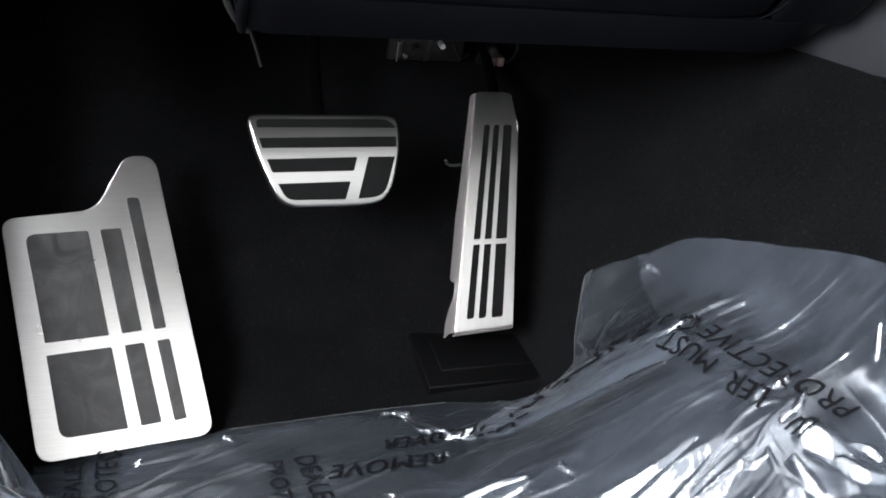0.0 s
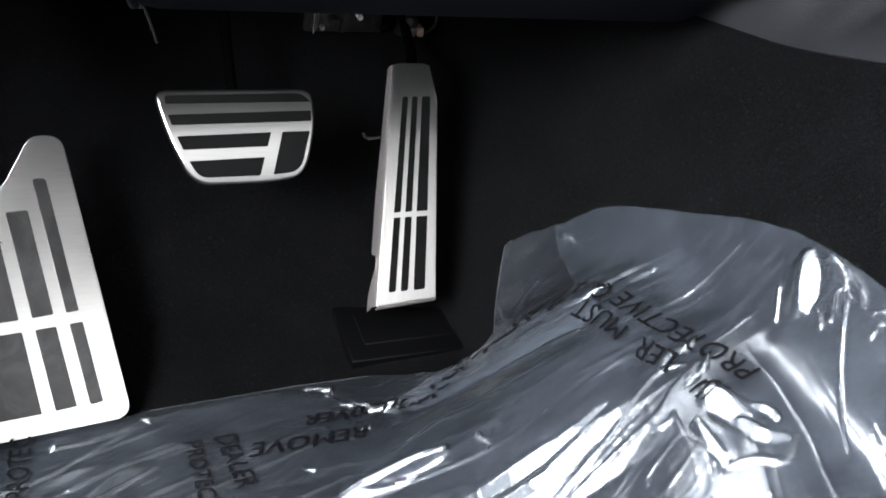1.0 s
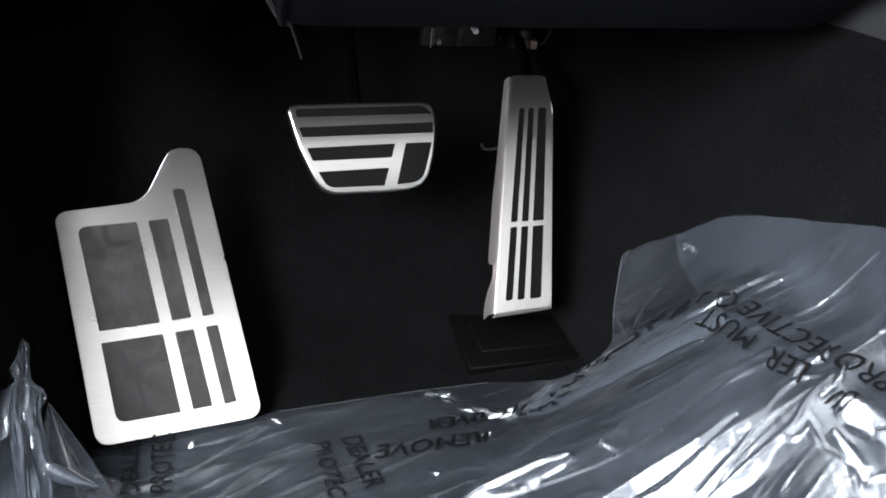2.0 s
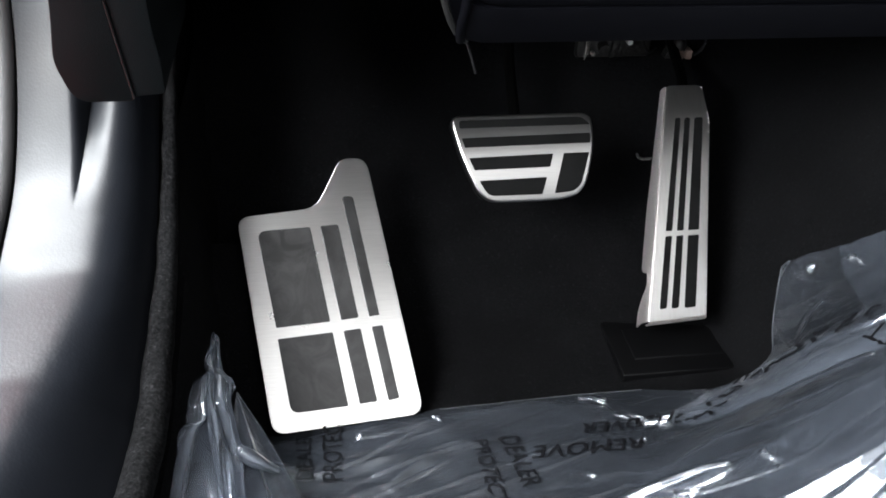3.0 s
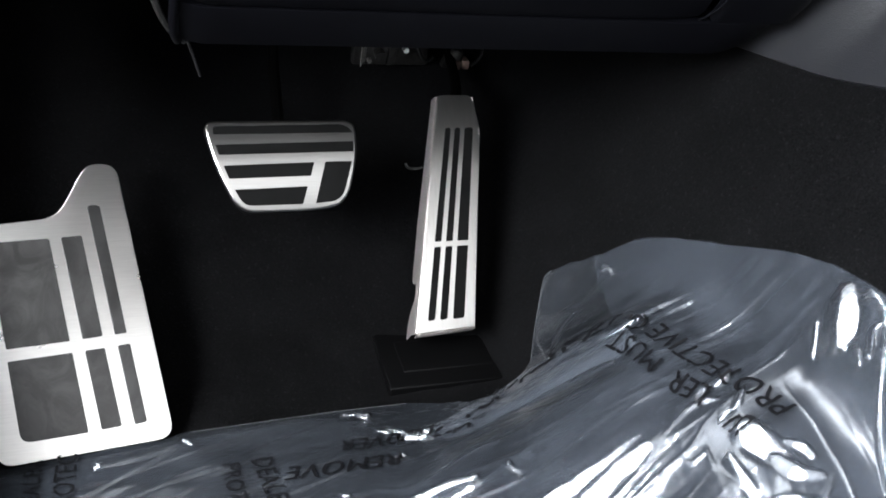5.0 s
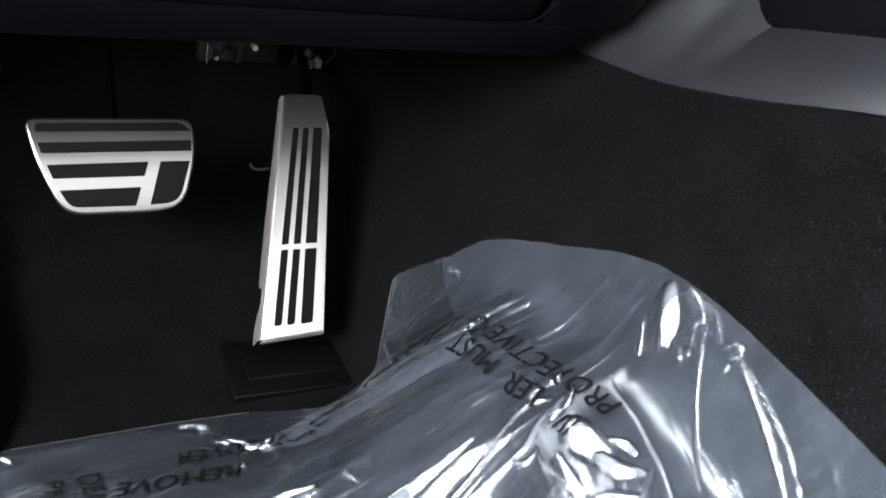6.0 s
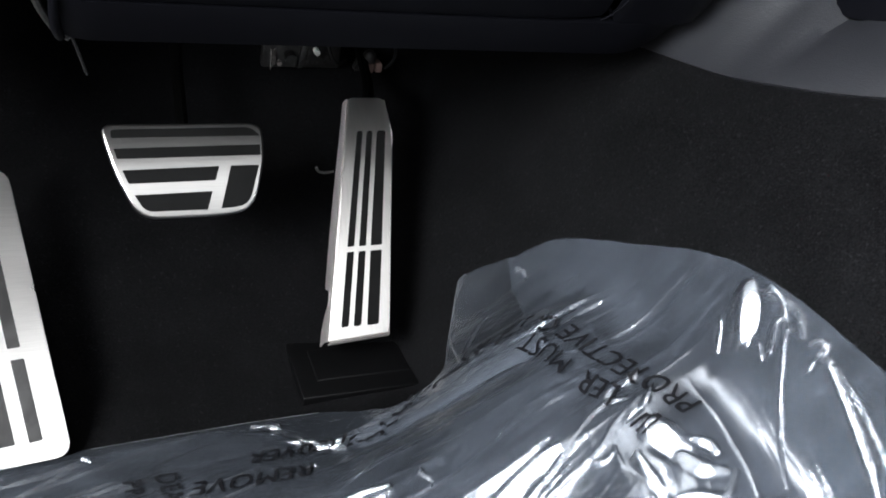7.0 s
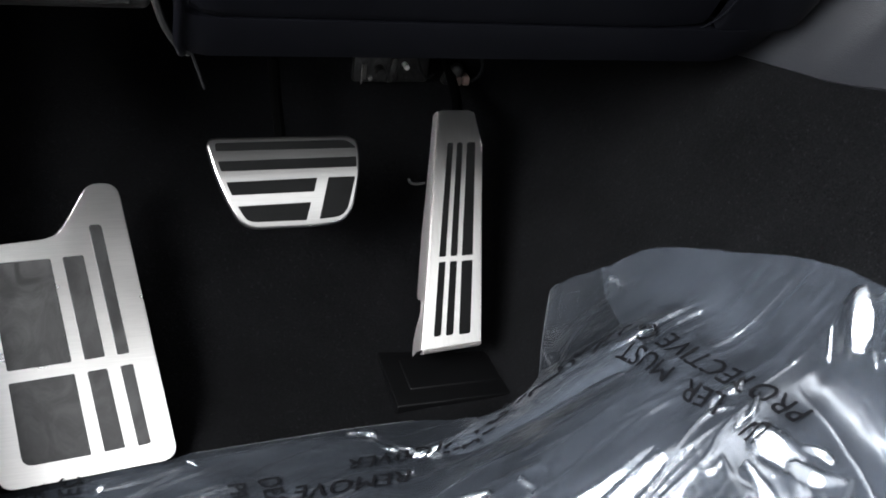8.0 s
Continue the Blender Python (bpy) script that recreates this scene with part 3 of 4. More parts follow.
part("wire", tube(curve_line([(0.172, 0.876, 0.240), (0.176, 0.872, 0.226), (0.185, 0.874, 0.216), (0.194, 0.878, 0.220)], 14), 0.0017, 6), BLACK_PLASTIC, mount, "thin black loom wire")
part("screw_head", tube([(0.160, 0.874, 0.2285), (0.160, 0.888, 0.2285)], 0.0032, 12), BRIGHT, mount, "bright zinc screw head")
plug = thing("wiring_plug", (0.222, 0.88, 0.21), "pale plastic wiring plug above the accelerator", "connector")
body = part("plug_body", block(0.2165, 0.2265, 0.868, 0.884, 0.2085, 0.2195, 0.002), CONNECTOR, plug)
part("plug_half", block(0.2280, 0.2365, 0.868, 0.884, 0.2090, 0.2200, 0.002), CONNECTOR, plug)
part("plug_clip", slab(rounded([(204, 208.5, 3), (214, 208.5, 2), (217, 221, 4), (209, 223, 4)]), lambda u, v, w: Vector((u / 1000, 0.874 - w / 1000, v / 1000)), -10, 2, 1.5), MOTTLED, plug, angle=15)
part("plug_cap", tube(curve_line([(0.2215, 0.878, 0.219), (0.2215, 0.877, 0.224), (0.2215, 0.877, 0.229), (0.2215, 0.878, 0.233)], 8), 0.0085, 16, [1.0, 1.0, 1.0, 0.97, 0.92, 0.8, 0.6, 0.3]), MOTTLED, plug, "domed grey plug cap")
part("plug_lead", tube(curve_line([(0.24, 0.872, 0.213), (0.25, 0.874, 0.221), (0.252, 0.876, 0.235), (0.245, 0.88, 0.25)], 12), 0.0020, 6), BLACK_PLASTIC, plug, "thin black lead")
clip = thing("wire_clip", (0.135, 0.72, 0.165), "small bright bent wire clip behind the pedal", "wire clip")
part("wire", tube(curve_line([(0.126, 0.72, 0.171), (0.129, 0.72, 0.166), (0.136, 0.722, 0.163), (0.146, 0.724, 0.163)], 12), 0.0014, 6), CLIP_WIRE, clip)
lead = thing("hanging_lead", (-0.09, 0.57, 0.35), "thin dark lead hanging below the knee panel", "cable")
part("wire", tube(curve_line([(-0.096, 0.575, 0.372), (-0.091, 0.572, 0.358), (-0.087, 0.568, 0.346), (-0.084, 0.566, 0.336)], 12), 0.0011, 6), BLACK_PLASTIC, lead)

# ---- centre console ----
console = thing("centre_console", (0.42, 0.35, 0.37), "grained grey plastic centre console side panel", "console")
LOW = curve_line([(0.372, 0.66, 0.343), (0.381, 0.588, 0.3565), (0.3875, 0.53, 0.366), (0.392, 0.484, 0.375), (0.402, 0.40, 0.401), (0.417, 0.304, 0.437), (0.44, 0.15, 0.487), (0.47, -0.1, 0.56), (0.5, -0.6, 0.6)], 70)
rows = []
for p in LOW:
    y = p.y
    top = Vector((lerp(y, [(0.435, 0.456), (0.49, 0.478)]), y, lerp(y, [(-0.6, 0.770), (0.456, 0.4394), (0.50, 0.495), (0.57, 0.60), (0.7, 0.75)])))
    row = []
    for k in range(18):
        t = k / 17
        q = p.lerp(top, t)
        q.x += 0.004 - 0.006 * math.sin(math.pi * t)
        # soft crease that runs from the armrest corner to the lower edge
        q.x -= 0.005 * math.exp(-((y - 0.462 - 0.012 * t) / 0.02) ** 2) * (0.35 + 0.65 * t)
        row.append(q - Vector((0.006, 0, 0)))
    rows.append(row)
part("side_panel", thicken(grid_mesh(rows), 0.003), CONSOLE_PLASTIC, console)
pad = []
for k in range(46):
    f = k / 45
    y = 0.490 - 1.0 * f
    z = lerp(y, [(-0.6, 0.767), (0.462, 0.4345), (0.480, 0.440), (0.490, 0.47)])
    pad.append([Vector((0.48, y, z - 0.002)), Vector((0.452, y, z)), Vector((0.448, y, z + 0.003)), Vector((0.446, y, z + 0.012)), Vector((0.448, y, z + 0.06)), Vector((0.455, y, z + 0.12)), Vector((0.48, y, z + 0.16))])
part("knee_pad", thicken(grid_mesh(pad), 0.003), DASH_PLASTIC, console, "dark blue-black padded upper side")

# ---- protective film ----
film = thing("protective_film", (0.1, 0.4, 0.0), "crumpled clear plastic protective film with printed warnings", "plastic film")
FRONT = [(-0.345, 0.40), (-0.30, 0.47), (-0.262, 0.538), (-0.115, 0.545), (-0.105, 0.5475), (0.032, 0.545), (0.103, 0.541), (0.15, 0.531), (0.172, 0.5125), (0.19, 0.5035), (0.2061, 0.513),
         (0.2124, 0.525), (0.2231, 0.548), (0.235, 0.573), (0.2424, 0.589), (0.2471, 0.598), (0.2504, 0.597), (0.262, 0.587), (0.2785, 0.576), (0.2916, 0.561), (0.30, 0.548), (0.3063, 0.532),
         (0.3133, 0.507), (0.3223, 0.471), (0.3282, 0.4496), (0.3361, 0.4186), (0.3405, 0.398), (0.3449, 0.3718), (0.3473, 0.3428), (0.3491, 0.315), (0.3501, 0.2877), (0.3504, 0.234), (0.3507, 0.0)]


def along(v, pts):
    """Piecewise linear through (v, value) pairs, for arrays."""
    return np.interp(v, [p[0] for p in pts], [p[1] for p in pts])


def soft_max(a, b, k):
    return k * np.logaddexp(a / k, b / k)


LATTICE = np.random.RandomState(7).uniform(-1, 1, (256, 256))


def ripple(u, v, seed=0):
    """Smooth noise of two arrays, from -1 to 1."""
    u, v = u + 17.3 * seed + 64, v + 9.1 * seed + 64
    i, j = np.floor(u).astype(int), np.floor(v).astype(int)
    a, b = u - i, v - j
    a, b = a * a * a * (a * (a * 6 - 15) + 10), b * b * b * (b * (b * 6 - 15) + 10)
    at = lambda p, q: LATTICE[(i + p) % 256, (j + q) % 256]
    return (at(0, 0) * (1 - a) + at(1, 0) * a) * (1 - b) + (at(0, 1) * (1 - a) + at(1, 1) * a) * b


def bridge_z(x, y):
    x0 = along(y, [(0.0, 0.0), (0.2, 0.03), (0.4, 0.075), (0.55, 0.17), (0.62, 0.21)])
    a, b = x - x0, 0.160 + along(y, [(0.30, 0.88), (0.42, 0.25)]) * (x - 0.25)
    b = b - 0.45 * soft_max(x - 0.272, 0.0, 0.006) * np.clip((0.36 - y) / 0.06, 0, 1)
    return floor_z(x) + 0.012 - soft_max(-a, -b, 0.015)


def film_base(x, y):
    """The sheet as it hangs from floor to tunnel, with no creases."""
    # wide bend off the floor, shaped so that the crease here shines towards the camera
    bend = along(y, [(0.30, 0.008), (0.36, 0.024), (0.435, 0.024), (0.49, 0.008)])
    z = soft_max(floor_z(x) + 0.013, soft_max(bridge_z(x, y), tunnel_z(x) + 0.004, 0.01), bend)
    return z + 0.035 * np.exp(-((x - 0.25) / 0.03) ** 2 - ((y - 0.6) / 0.04) ** 2)


CREASES = []


def crease(points, start, end, tilt, rise=0.0, taut=None):
    """A fold along points on the plan, placed and tilted so that its glint fits the camera's view, half as wide as
    start and end say: it tilts sideways, evenly or as given from point to point, and a short pucker also rises along
    its length. A taut one spans straight from its first point to that height over its last.
    """
    CREASES.append((points, start, end, tilt if isinstance(tilt, tuple) else (tilt, tilt), rise, taut))


# on the slope between floor and tunnel
crease([(0.037, 0.412), (0.049, 0.412), (0.064, 0.4105), (0.082, 0.409), (0.099, 0.4075), (0.118, 0.403)], 0.0040, 0.0040, (0.40, 0.45, 0.55, 0.70, 0.80, 0.80), taut=0.007)
crease([(0.063, 0.440), (0.082, 0.437), (0.098, 0.429), (0.112, 0.418), (0.126, 0.406)], 0.0016, 0.0016, (0.40, 0.50, 0.48, 0.45, 0.40))
crease([(0.077, 0.401), (0.119, 0.385), (0.144, 0.376), (0.162, 0.373), (0.187, 0.375)], 0.0023, 0.0023, (0.33, 0.25, 0.26, 0.28, 0.26))
crease([(0.124, 0.345), (0.159, 0.343), (0.187, 0.345), (0.215, 0.349)], 0.0126, 0.0019, (0.30, 0.24, 0.24, 0.27))
crease([(0.165, 0.311), (0.207, 0.327), (0.247, 0.349), (0.267, 0.344)], 0.0022, 0.0017, (0.02, 0.15, 0.29, 0.58))
crease([(0.174, 0.306), (0.211, 0.315), (0.238, 0.321), (0.252, 0.331), (0.274, 0.340)], 0.0023, 0.0020, (0.01, 0.16, 0.24, 0.24, 0.29))
crease([(0.256, 0.353), (0.264, 0.358), (0.273, 0.357), (0.279, 0.356)], 0.0027, 0.0038, 0.42, 0.44)
crease([(0.259, 0.328), (0.270, 0.330), (0.279, 0.338)], 0.0031, 0.0018, 0.24, 0.50)
crease([(0.244, 0.316), (0.242, 0.296), (0.248, 0.274), (0.245, 0.256)], 0.0017, 0.0017, (0.10, 0.11, 0.13, 0.05))
crease([(0.228, 0.319), (0.234, 0.311), (0.243, 0.312)], 0.0012, 0.0012, 0.26)
# patches below them, tilted for the broad white glints
crease([(0.264, 0.315), (0.267, 0.295), (0.273, 0.277)], 0.0086, 0.0092, 0.36, -0.28)
crease([(0.269, 0.283), (0.274, 0.264), (0.285, 0.252)], 0.0059, 0.0043, 0.48)
crease([(0.248, 0.299), (0.250, 0.274), (0.250, 0.256)], 0.0029, 0.0041, 0.11, -0.29)
crease([(0.249, 0.258), (0.262, 0.253), (0.275, 0.240), (0.290, 0.252)], 0.0029, 0.0019, (0.28, 0.32, 0.29, -0.22))
crease([(0.278, 0.288), (0.286, 0.279), (0.288, 0.268)], 0.0030, 0.0020, 0.63)
# pleats that hang from the tunnel
crease([(0.3415, 0.352), (0.336, 0.336), (0.330, 0.320)], 0.0060, 0.0110, -0.90, -0.11)
crease([(0.329, 0.349), (0.320, 0.330)], 0.0023, 0.0018, -0.76, -0.10)
crease([(0.343, 0.339), (0.346, 0.325), (0.346, 0.308), (0.342, 0.290)], 0.0008, 0.0008, -0.75)
crease([(0.344, 0.334), (0.345, 0.319), (0.342, 0.299)], 0.0010, 0.0010, -0.79, -0.40)
crease([(0.342, 0.312), (0.339, 0.313), (0.332, 0.301)], 0.0013, 0.0013, -0.41, 0.46)
crease([(0.342, 0.308), (0.326, 0.275), (0.305, 0.225)], 0.0009, 0.0009, -0.63)
crease([(0.342, 0.269), (0.335, 0.227), (0.326, 0.184)], 0.0015, 0.0016, -0.88)
crease([(0.3425, 0.262), (0.337, 0.217), (0.330, 0.180)], 0.0008, 0.0008, -0.89)
crease([(0.342, 0.283), (0.344, 0.280), (0.344, 0.273), (0.341, 0.274)], 0.0010, 0.0010, -0.54, -0.23)
crease([(0.336, 0.273), (0.340, 0.273)], 0.0017, 0.0017, 0.33, -0.60)
crease([(0.327, 0.343), (0.322, 0.333)], 0.0012, 0.0009, -0.76, -0.08)
crease([(0.332, 0.314), (0.329, 0.301)], 0.0008, 0.0008, -0.84, -0.19)
# along the gathered seam and on the front flap
crease([(0.236, 0.465), (0.2458, 0.4622), (0.2628, 0.4600), (0.2799, 0.4573), (0.2960, 0.4540), (0.3120, 0.4430)], 0.0044, 0.0030, (1.09, 1.06, 0.99, 0.88, 0.60, 0.0))
crease([(0.256, 0.444), (0.278, 0.445), (0.298, 0.443), (0.312, 0.436), (0.324, 0.420)], 0.0030, 0.0018, (0.88, 0.76, 0.65, -0.09, -0.42))
crease([(0.262, 0.429), (0.296, 0.431), (0.314, 0.421)], 0.0020, 0.0020, (0.49, 0.43, 0.04))
crease([(0.178, 0.454), (0.205, 0.439), (0.230, 0.427)], 0.0029, 0.0029, (0.84, 0.90, 0.91))
crease([(0.173, 0.376), (0.205, 0.378), (0.230, 0.380)], 0.0029, 0.0023, (0.24, 0.21, 0.20))
crease([(0.196, 0.389), (0.215, 0.383), (0.235, 0.382)], 0.0022, 0.0017, 0.18)
crease([(0.280, 0.555), (0.284, 0.547), (0.284, 0.537)], 0.0010, 0.0010, -0.55, -0.60)
crease([(0.220, 0.508), (0.241, 0.530), (0.256, 0.534)], 0.0030, 0.0022, (0.88, 0.91, 0.97))
crease([(0.226, 0.551), (0.211, 0.491)], 0.0011, 0.0011, (-0.57, -0.42))
crease([(0.150, 0.440), (0.185, 0.424), (0.215, 0.415)], 0.0024, 0.0018, (0.50, 0.55, 0.54))
crease([(0.140, 0.422), (0.172, 0.405), (0.200, 0.400)], 0.0030, 0.0020, (0.38, 0.43, 0.35))
crease([(0.118, 0.455), (0.150, 0.438), (0.170, 0.428)], 0.0020, 0.0016, (0.37, 0.40, 0.42))
# on the flat floor
crease([(0.036, 0.539), (0.048, 0.537), (0.060, 0.530)], 0.0029, 0.0029, 0.63, 0.37)
crease([(0.052, 0.527), (0.064, 0.524)], 0.0028, 0.0021, 0.60, 0.44)
crease([(0.081, 0.500), (0.096, 0.497), (0.113, 0.493)], 0.0041, 0.0034, 0.57, 0.51)
crease([(0.063, 0.512), (0.075, 0.507)], 0.0017, 0.0017, 0.65, 0.36)
crease([(0.082, 0.503), (0.108, 0.501), (0.139, 0.495)], 0.0017, 0.0017, (0.50, 0.54, 0.82))
crease([(0.059, 0.528), (0.074, 0.514), (0.088, 0.504)], 0.0020, 0.0020, 0.74, 0.11)
crease([(0.073, 0.478), (0.083, 0.478)], 0.0019, 0.0019, 0.43, 0.59)
crease([(0.014, 0.449), (0.025, 0.444)], 0.0018, 0.0018, 0.58, 0.33)
crease([(0.139, 0.397), (0.144, 0.378)], 0.0014, 0.0014, -0.09, -0.60)
crease([(-0.284, 0.522), (-0.261, 0.505), (-0.226, 0.490)], 0.0041, 0.0017, (0.48, 0.49, 0.49))
crease([(-0.228, 0.485), (-0.179, 0.497), (-0.111, 0.531)], 0.0019, 0.0019, (0.35, 0.29, 0.24))
crease([(-0.289, 0.468), (-0.260, 0.477), (-0.226, 0.485)], 0.0019, 0.0019, (0.31, 0.32, 0.34))
crease([(-0.183, 0.521), (-0.152, 0.523), (-0.111, 0.532)], 0.0021, 0.0021, (0.44, 0.41, 0.37))
crease([(-0.183, 0.520), (-0.177, 0.526)], 0.0025, 0.0025, 0.10, 0.54)
crease([(-0.170, 0.477), (-0.118, 0.492), (-0.075, 0.501)], 0.0025, 0.0019, (0.30, 0.32, 0.35))
crease([(-0.156, 0.459), (-0.098, 0.484)], 0.0024, 0.0018, (0.22, 0.23))
crease([(-0.108, 0.538), (-0.100, 0.531)], 0.0027, 0.0027, 0.61)


def film_z(x, y, drawn=False):
    """Height of the creased sheet over arrays of places; with drawn also the way in which it is stretched there."""
    shape = np.shape(x)
    x, y = np.asarray(x, float).ravel(), np.asarray(y, float).ravel()
    z = film_base(x, y)
    calm = np.clip((along(x, FRONT) - y) / 0.05, 0.15, 1) * np.clip((0.351 - x) / 0.016, 0, 1)
    slope = np.clip((x - 0.05) / 0.08, 0.0, 1)
    hanging = np.clip((0.37 - y) / 0.06, 0, 1) * np.clip((x - 0.20) / 0.05, 0, 1)
    # broad slack waves, then drawn-out wrinkles that run up the slope or hang beside the tunnel
    turn = along(y, [(0.28, 0.50), (0.31, 0.42), (0.345, 0.05), (0.38, -0.05), (0.44, -0.50), (0.50, -0.50)]) * slope + 0.25 * (1 - slope)
    u, v = x, y - slope * turn * (x - 0.2) - (1 - slope) * 0.25 * (x + 0.1)
    z += calm * (0.4 + 0.6 * slope) * 0.0021 * ripple(u * 18, v * 34, 1)
    ridge = (1 - np.abs(ripple(u * 9 + 0.6 * ripple(x * 14, y * 14, 9), v * 62, 2))) ** 4
    fine = (1 - np.abs(ripple(u * 14, v * 150 + ripple(x * 20, y * 20, 8), 3))) ** 3
    z += calm * (1 - hanging) * (0.0015 * ridge * (0.75 + 0.25 * slope) + 0.00030 * fine)
    fall = x * 70 - y * 12 + 0.5 * ripple(x * 16, y * 16, 6)
    z += calm * hanging * (0.0010 * (1 - np.abs(ripple(fall, y * 7, 4))) ** 3 + 0.0003 * (1 - np.abs(ripple(fall * 2.6, y * 12, 5))) ** 3)
    # the way in which the sheet is drawn out
    fx, fy = 1.0 - 0.83 * hanging, turn * (1 - hanging) + hanging
    h = 0.003
    for points, start, end, tilt, rise, taut in CREASES:
        line = np.array([p[:2] for p in curve_line([(*p, 0.0) for p in points], 22)])
        reach = (3.2 if taut is None else 6) * max(start, end) + 0.004
        near = np.nonzero((x > line[:, 0].min() - reach) & (x < line[:, 0].max() + reach) & (y > line[:, 1].min() - reach) & (y < line[:, 1].max() + reach))[0]
        if not len(near):
            continue
        px, py = x[near], y[near]
        best, s, off, cx, cy, tx, ty = (np.full(len(near), 9.0), *(np.zeros(len(near)) for _ in range(6)))
        for k, (a, b) in enumerate(zip(line, line[1:])):
            d = b - a
            long = math.hypot(*d)
            d = d / long
            f = np.clip((px - a[0]) * d[0] + (py - a[1]) * d[1], 0, long)
            qx, qy = a[0] + d[0] * f, a[1] + d[1] * f
            far = np.hypot(px - qx, py - qy)
            take = far < best
            best = np.where(take, far, best)
            s, cx, cy = np.where(take, (k + f / long) / 21, s), np.where(take, qx, cx), np.where(take, qy, cy)
            tx, ty = np.where(take, d[0], tx), np.where(take, d[1], ty)
        nx, ny = -ty, tx
        off = (px - cx) * nx + (py - cy) * ny
        wide = (start + (end - start) * s) * (0.25 + 0.75 * np.sqrt(np.sin(math.pi * np.clip(s, 0.0, 1.0))).clip(0, 1))
        window = np.exp(-(best / wide) ** 6)
        gx = (film_base(cx + h, cy) - film_base(cx - h, cy)) / (2 * h)
        gy = (film_base(cx, cy + h) - film_base(cx, cy - h)) / (2 * h)
        lean = np.interp(s, np.linspace(0, 1, len(tilt)), tilt)
        span = 0.0
        if taut is not None:
            z0, z1 = film_base(line[[0, -1], 0], line[[0, -1], 1])
            span = z0 + (z1 + taut - z0) * s - film_base(cx, cy)
            z[near] += span * np.exp(-(best / (2.2 * wide)) ** 2)
        lift = span + 0.0012 + np.where(cx > 0.315, 0.45 * np.abs(lean) * wide, 0.0) + (gx * nx + gy * ny + lean) * off
        if rise:
            lift = lift + rise * ((px - line[11, 0]) * tx + (py - line[11, 1]) * ty)
        z[near] += window * (film_base(cx, cy) + lift - z[near])
        side = np.sign(tx * fx[near] + ty * fy[near] + 1e-9)
        fx[near] += window * (side * tx - fx[near])
        fy[near] += window * (side * ty - fy[near])
    z = np.maximum(z, np.maximum(tunnel_z(x), floor_z(x)) + 0.002).reshape(shape)
    if not drawn:
        return z
    gx = (film_base(x + h, y) - film_base(x - h, y)) / (2 * h)
    gy = (film_base(x, y + h) - film_base(x, y - h)) / (2 * h)
    return z, np.stack([fx, fy, gx * fx + gy * fy], -1)


def draw_out(me, ways):
    """Stores the stretching direction of the film at each corner point of a mesh."""
    ways = ways / np.linalg.norm(ways, axis=1, keepdims=True)
    me.attributes.new("draw", "FLOAT_VECTOR", "POINT").data.foreach_set("vector", ways.astype(np.float32).ravel())


def sheet_part(name, X, Y, Z, material, parent, label="", ways=None):
    """A mesh over a grid of places, columns by rows."""
    n, m = X.shape
    base = root_place(parent)
    verts = np.stack([X - base.x, Y - base.y, Z - base.z], -1).reshape(-1, 3)
    k = (np.arange(n - 1)[:, None] * m + np.arange(m - 1)[None, :]).ravel()
    faces = np.stack([k, k + m, k + m + 1, k + 1], -1)
    me = bpy.data.meshes.new(name)
    me.from_pydata(verts.tolist(), [], faces.tolist())
    me.materials.append(material)
    me.shade_smooth()
    if ways is not None:
        draw_out(me, ways)
    ob = new(name, me)
    ob.parent = parent
    return tagged(ob, label)


xs = np.concatenate([np.arange(-0.345, 0.15, 0.0012), np.arange(0.15, 0.29, 0.0008), np.arange(0.29, 0.3507, 0.0004)])
front = along(xs, FRONT) + 0.0012 * ripple(xs * 90, xs * 0, 11) + 0.0006 * ripple(xs * 400, xs * 0, 12)
steps = np.concatenate([np.linspace(0, 0.25, 24)[:-1], np.linspace(0.25, 1, 400)])
X = np.repeat(xs[:, None], len(steps), 1)
Y = 0.02 + (front[:, None] - 0.02) * steps[None, :]
Z, ways = film_z(X, Y, True)
sheet = sheet_part("sheet", X, Y, Z, FILM_SINGLE, film, ways=ways)

# the sheet is folded double: its upper layer ends at the gathered seam
SEAM = [(-0.345, 0.39), (-0.30, 0.462), (-0.262, 0.530), (-0.115, 0.538), (0.0, 0.541), (0.04, 0.533), (0.075, 0.509), (0.100, 0.500), (0.128, 0.503), (0.172, 0.500), (0.208, 0.496), (0.226, 0.489), (0.242, 0.476),
        (0.262, 0.492), (0.272, 0.530), (0.281, 0.575), (0.30, 0.548), (0.3133, 0.507), (0.3282, 0.4496), (0.3361, 0.4186), (0.3449, 0.3718), (0.3491, 0.315), (0.3504, 0.234), (0.3507, 0.0)]
front = np.minimum(along(xs, SEAM), front - 0.0015) + 0.0010 * ripple(xs * 120, xs * 0, 15)
Y = 0.02 + (front[:, None] - 0.02) * steps[None, :]
Z, ways = film_z(X, Y, True)
Z = Z + 0.0014 + 0.0007 * ripple(X * 45, Y * 45, 16)
sheet_part("upper_layer", X, Y, Z, FILM, film, "upper layer of the folded film", ways)

# gathered hem along the seam
HEM = [(0.100, 0.497), (0.128, 0.484), (0.150, 0.470), (0.178, 0.458), (0.205, 0.443), (0.230, 0.430), (0.252, 0.430)]
xs = np.linspace(0.104, 0.250, 180)
low, top = along(xs, HEM), np.minimum(along(xs, FRONT), along(xs, [(0.104, 0.500), (0.150, 0.517), (0.172, 0.507), (0.208, 0.500), (0.226, 0.492), (0.250, 0.462)]))
low = low + 0.002 * ripple(xs * 60, xs * 0, 14)
steps = np.linspace(0, 1, 60)
X = np.repeat(xs[:, None], 60, 1)
Y = low[:, None] + (top - low)[:, None] * steps[None, :]
U = X * 0.9 - Y * 0.44
Z, ways = film_z(X, Y, True)
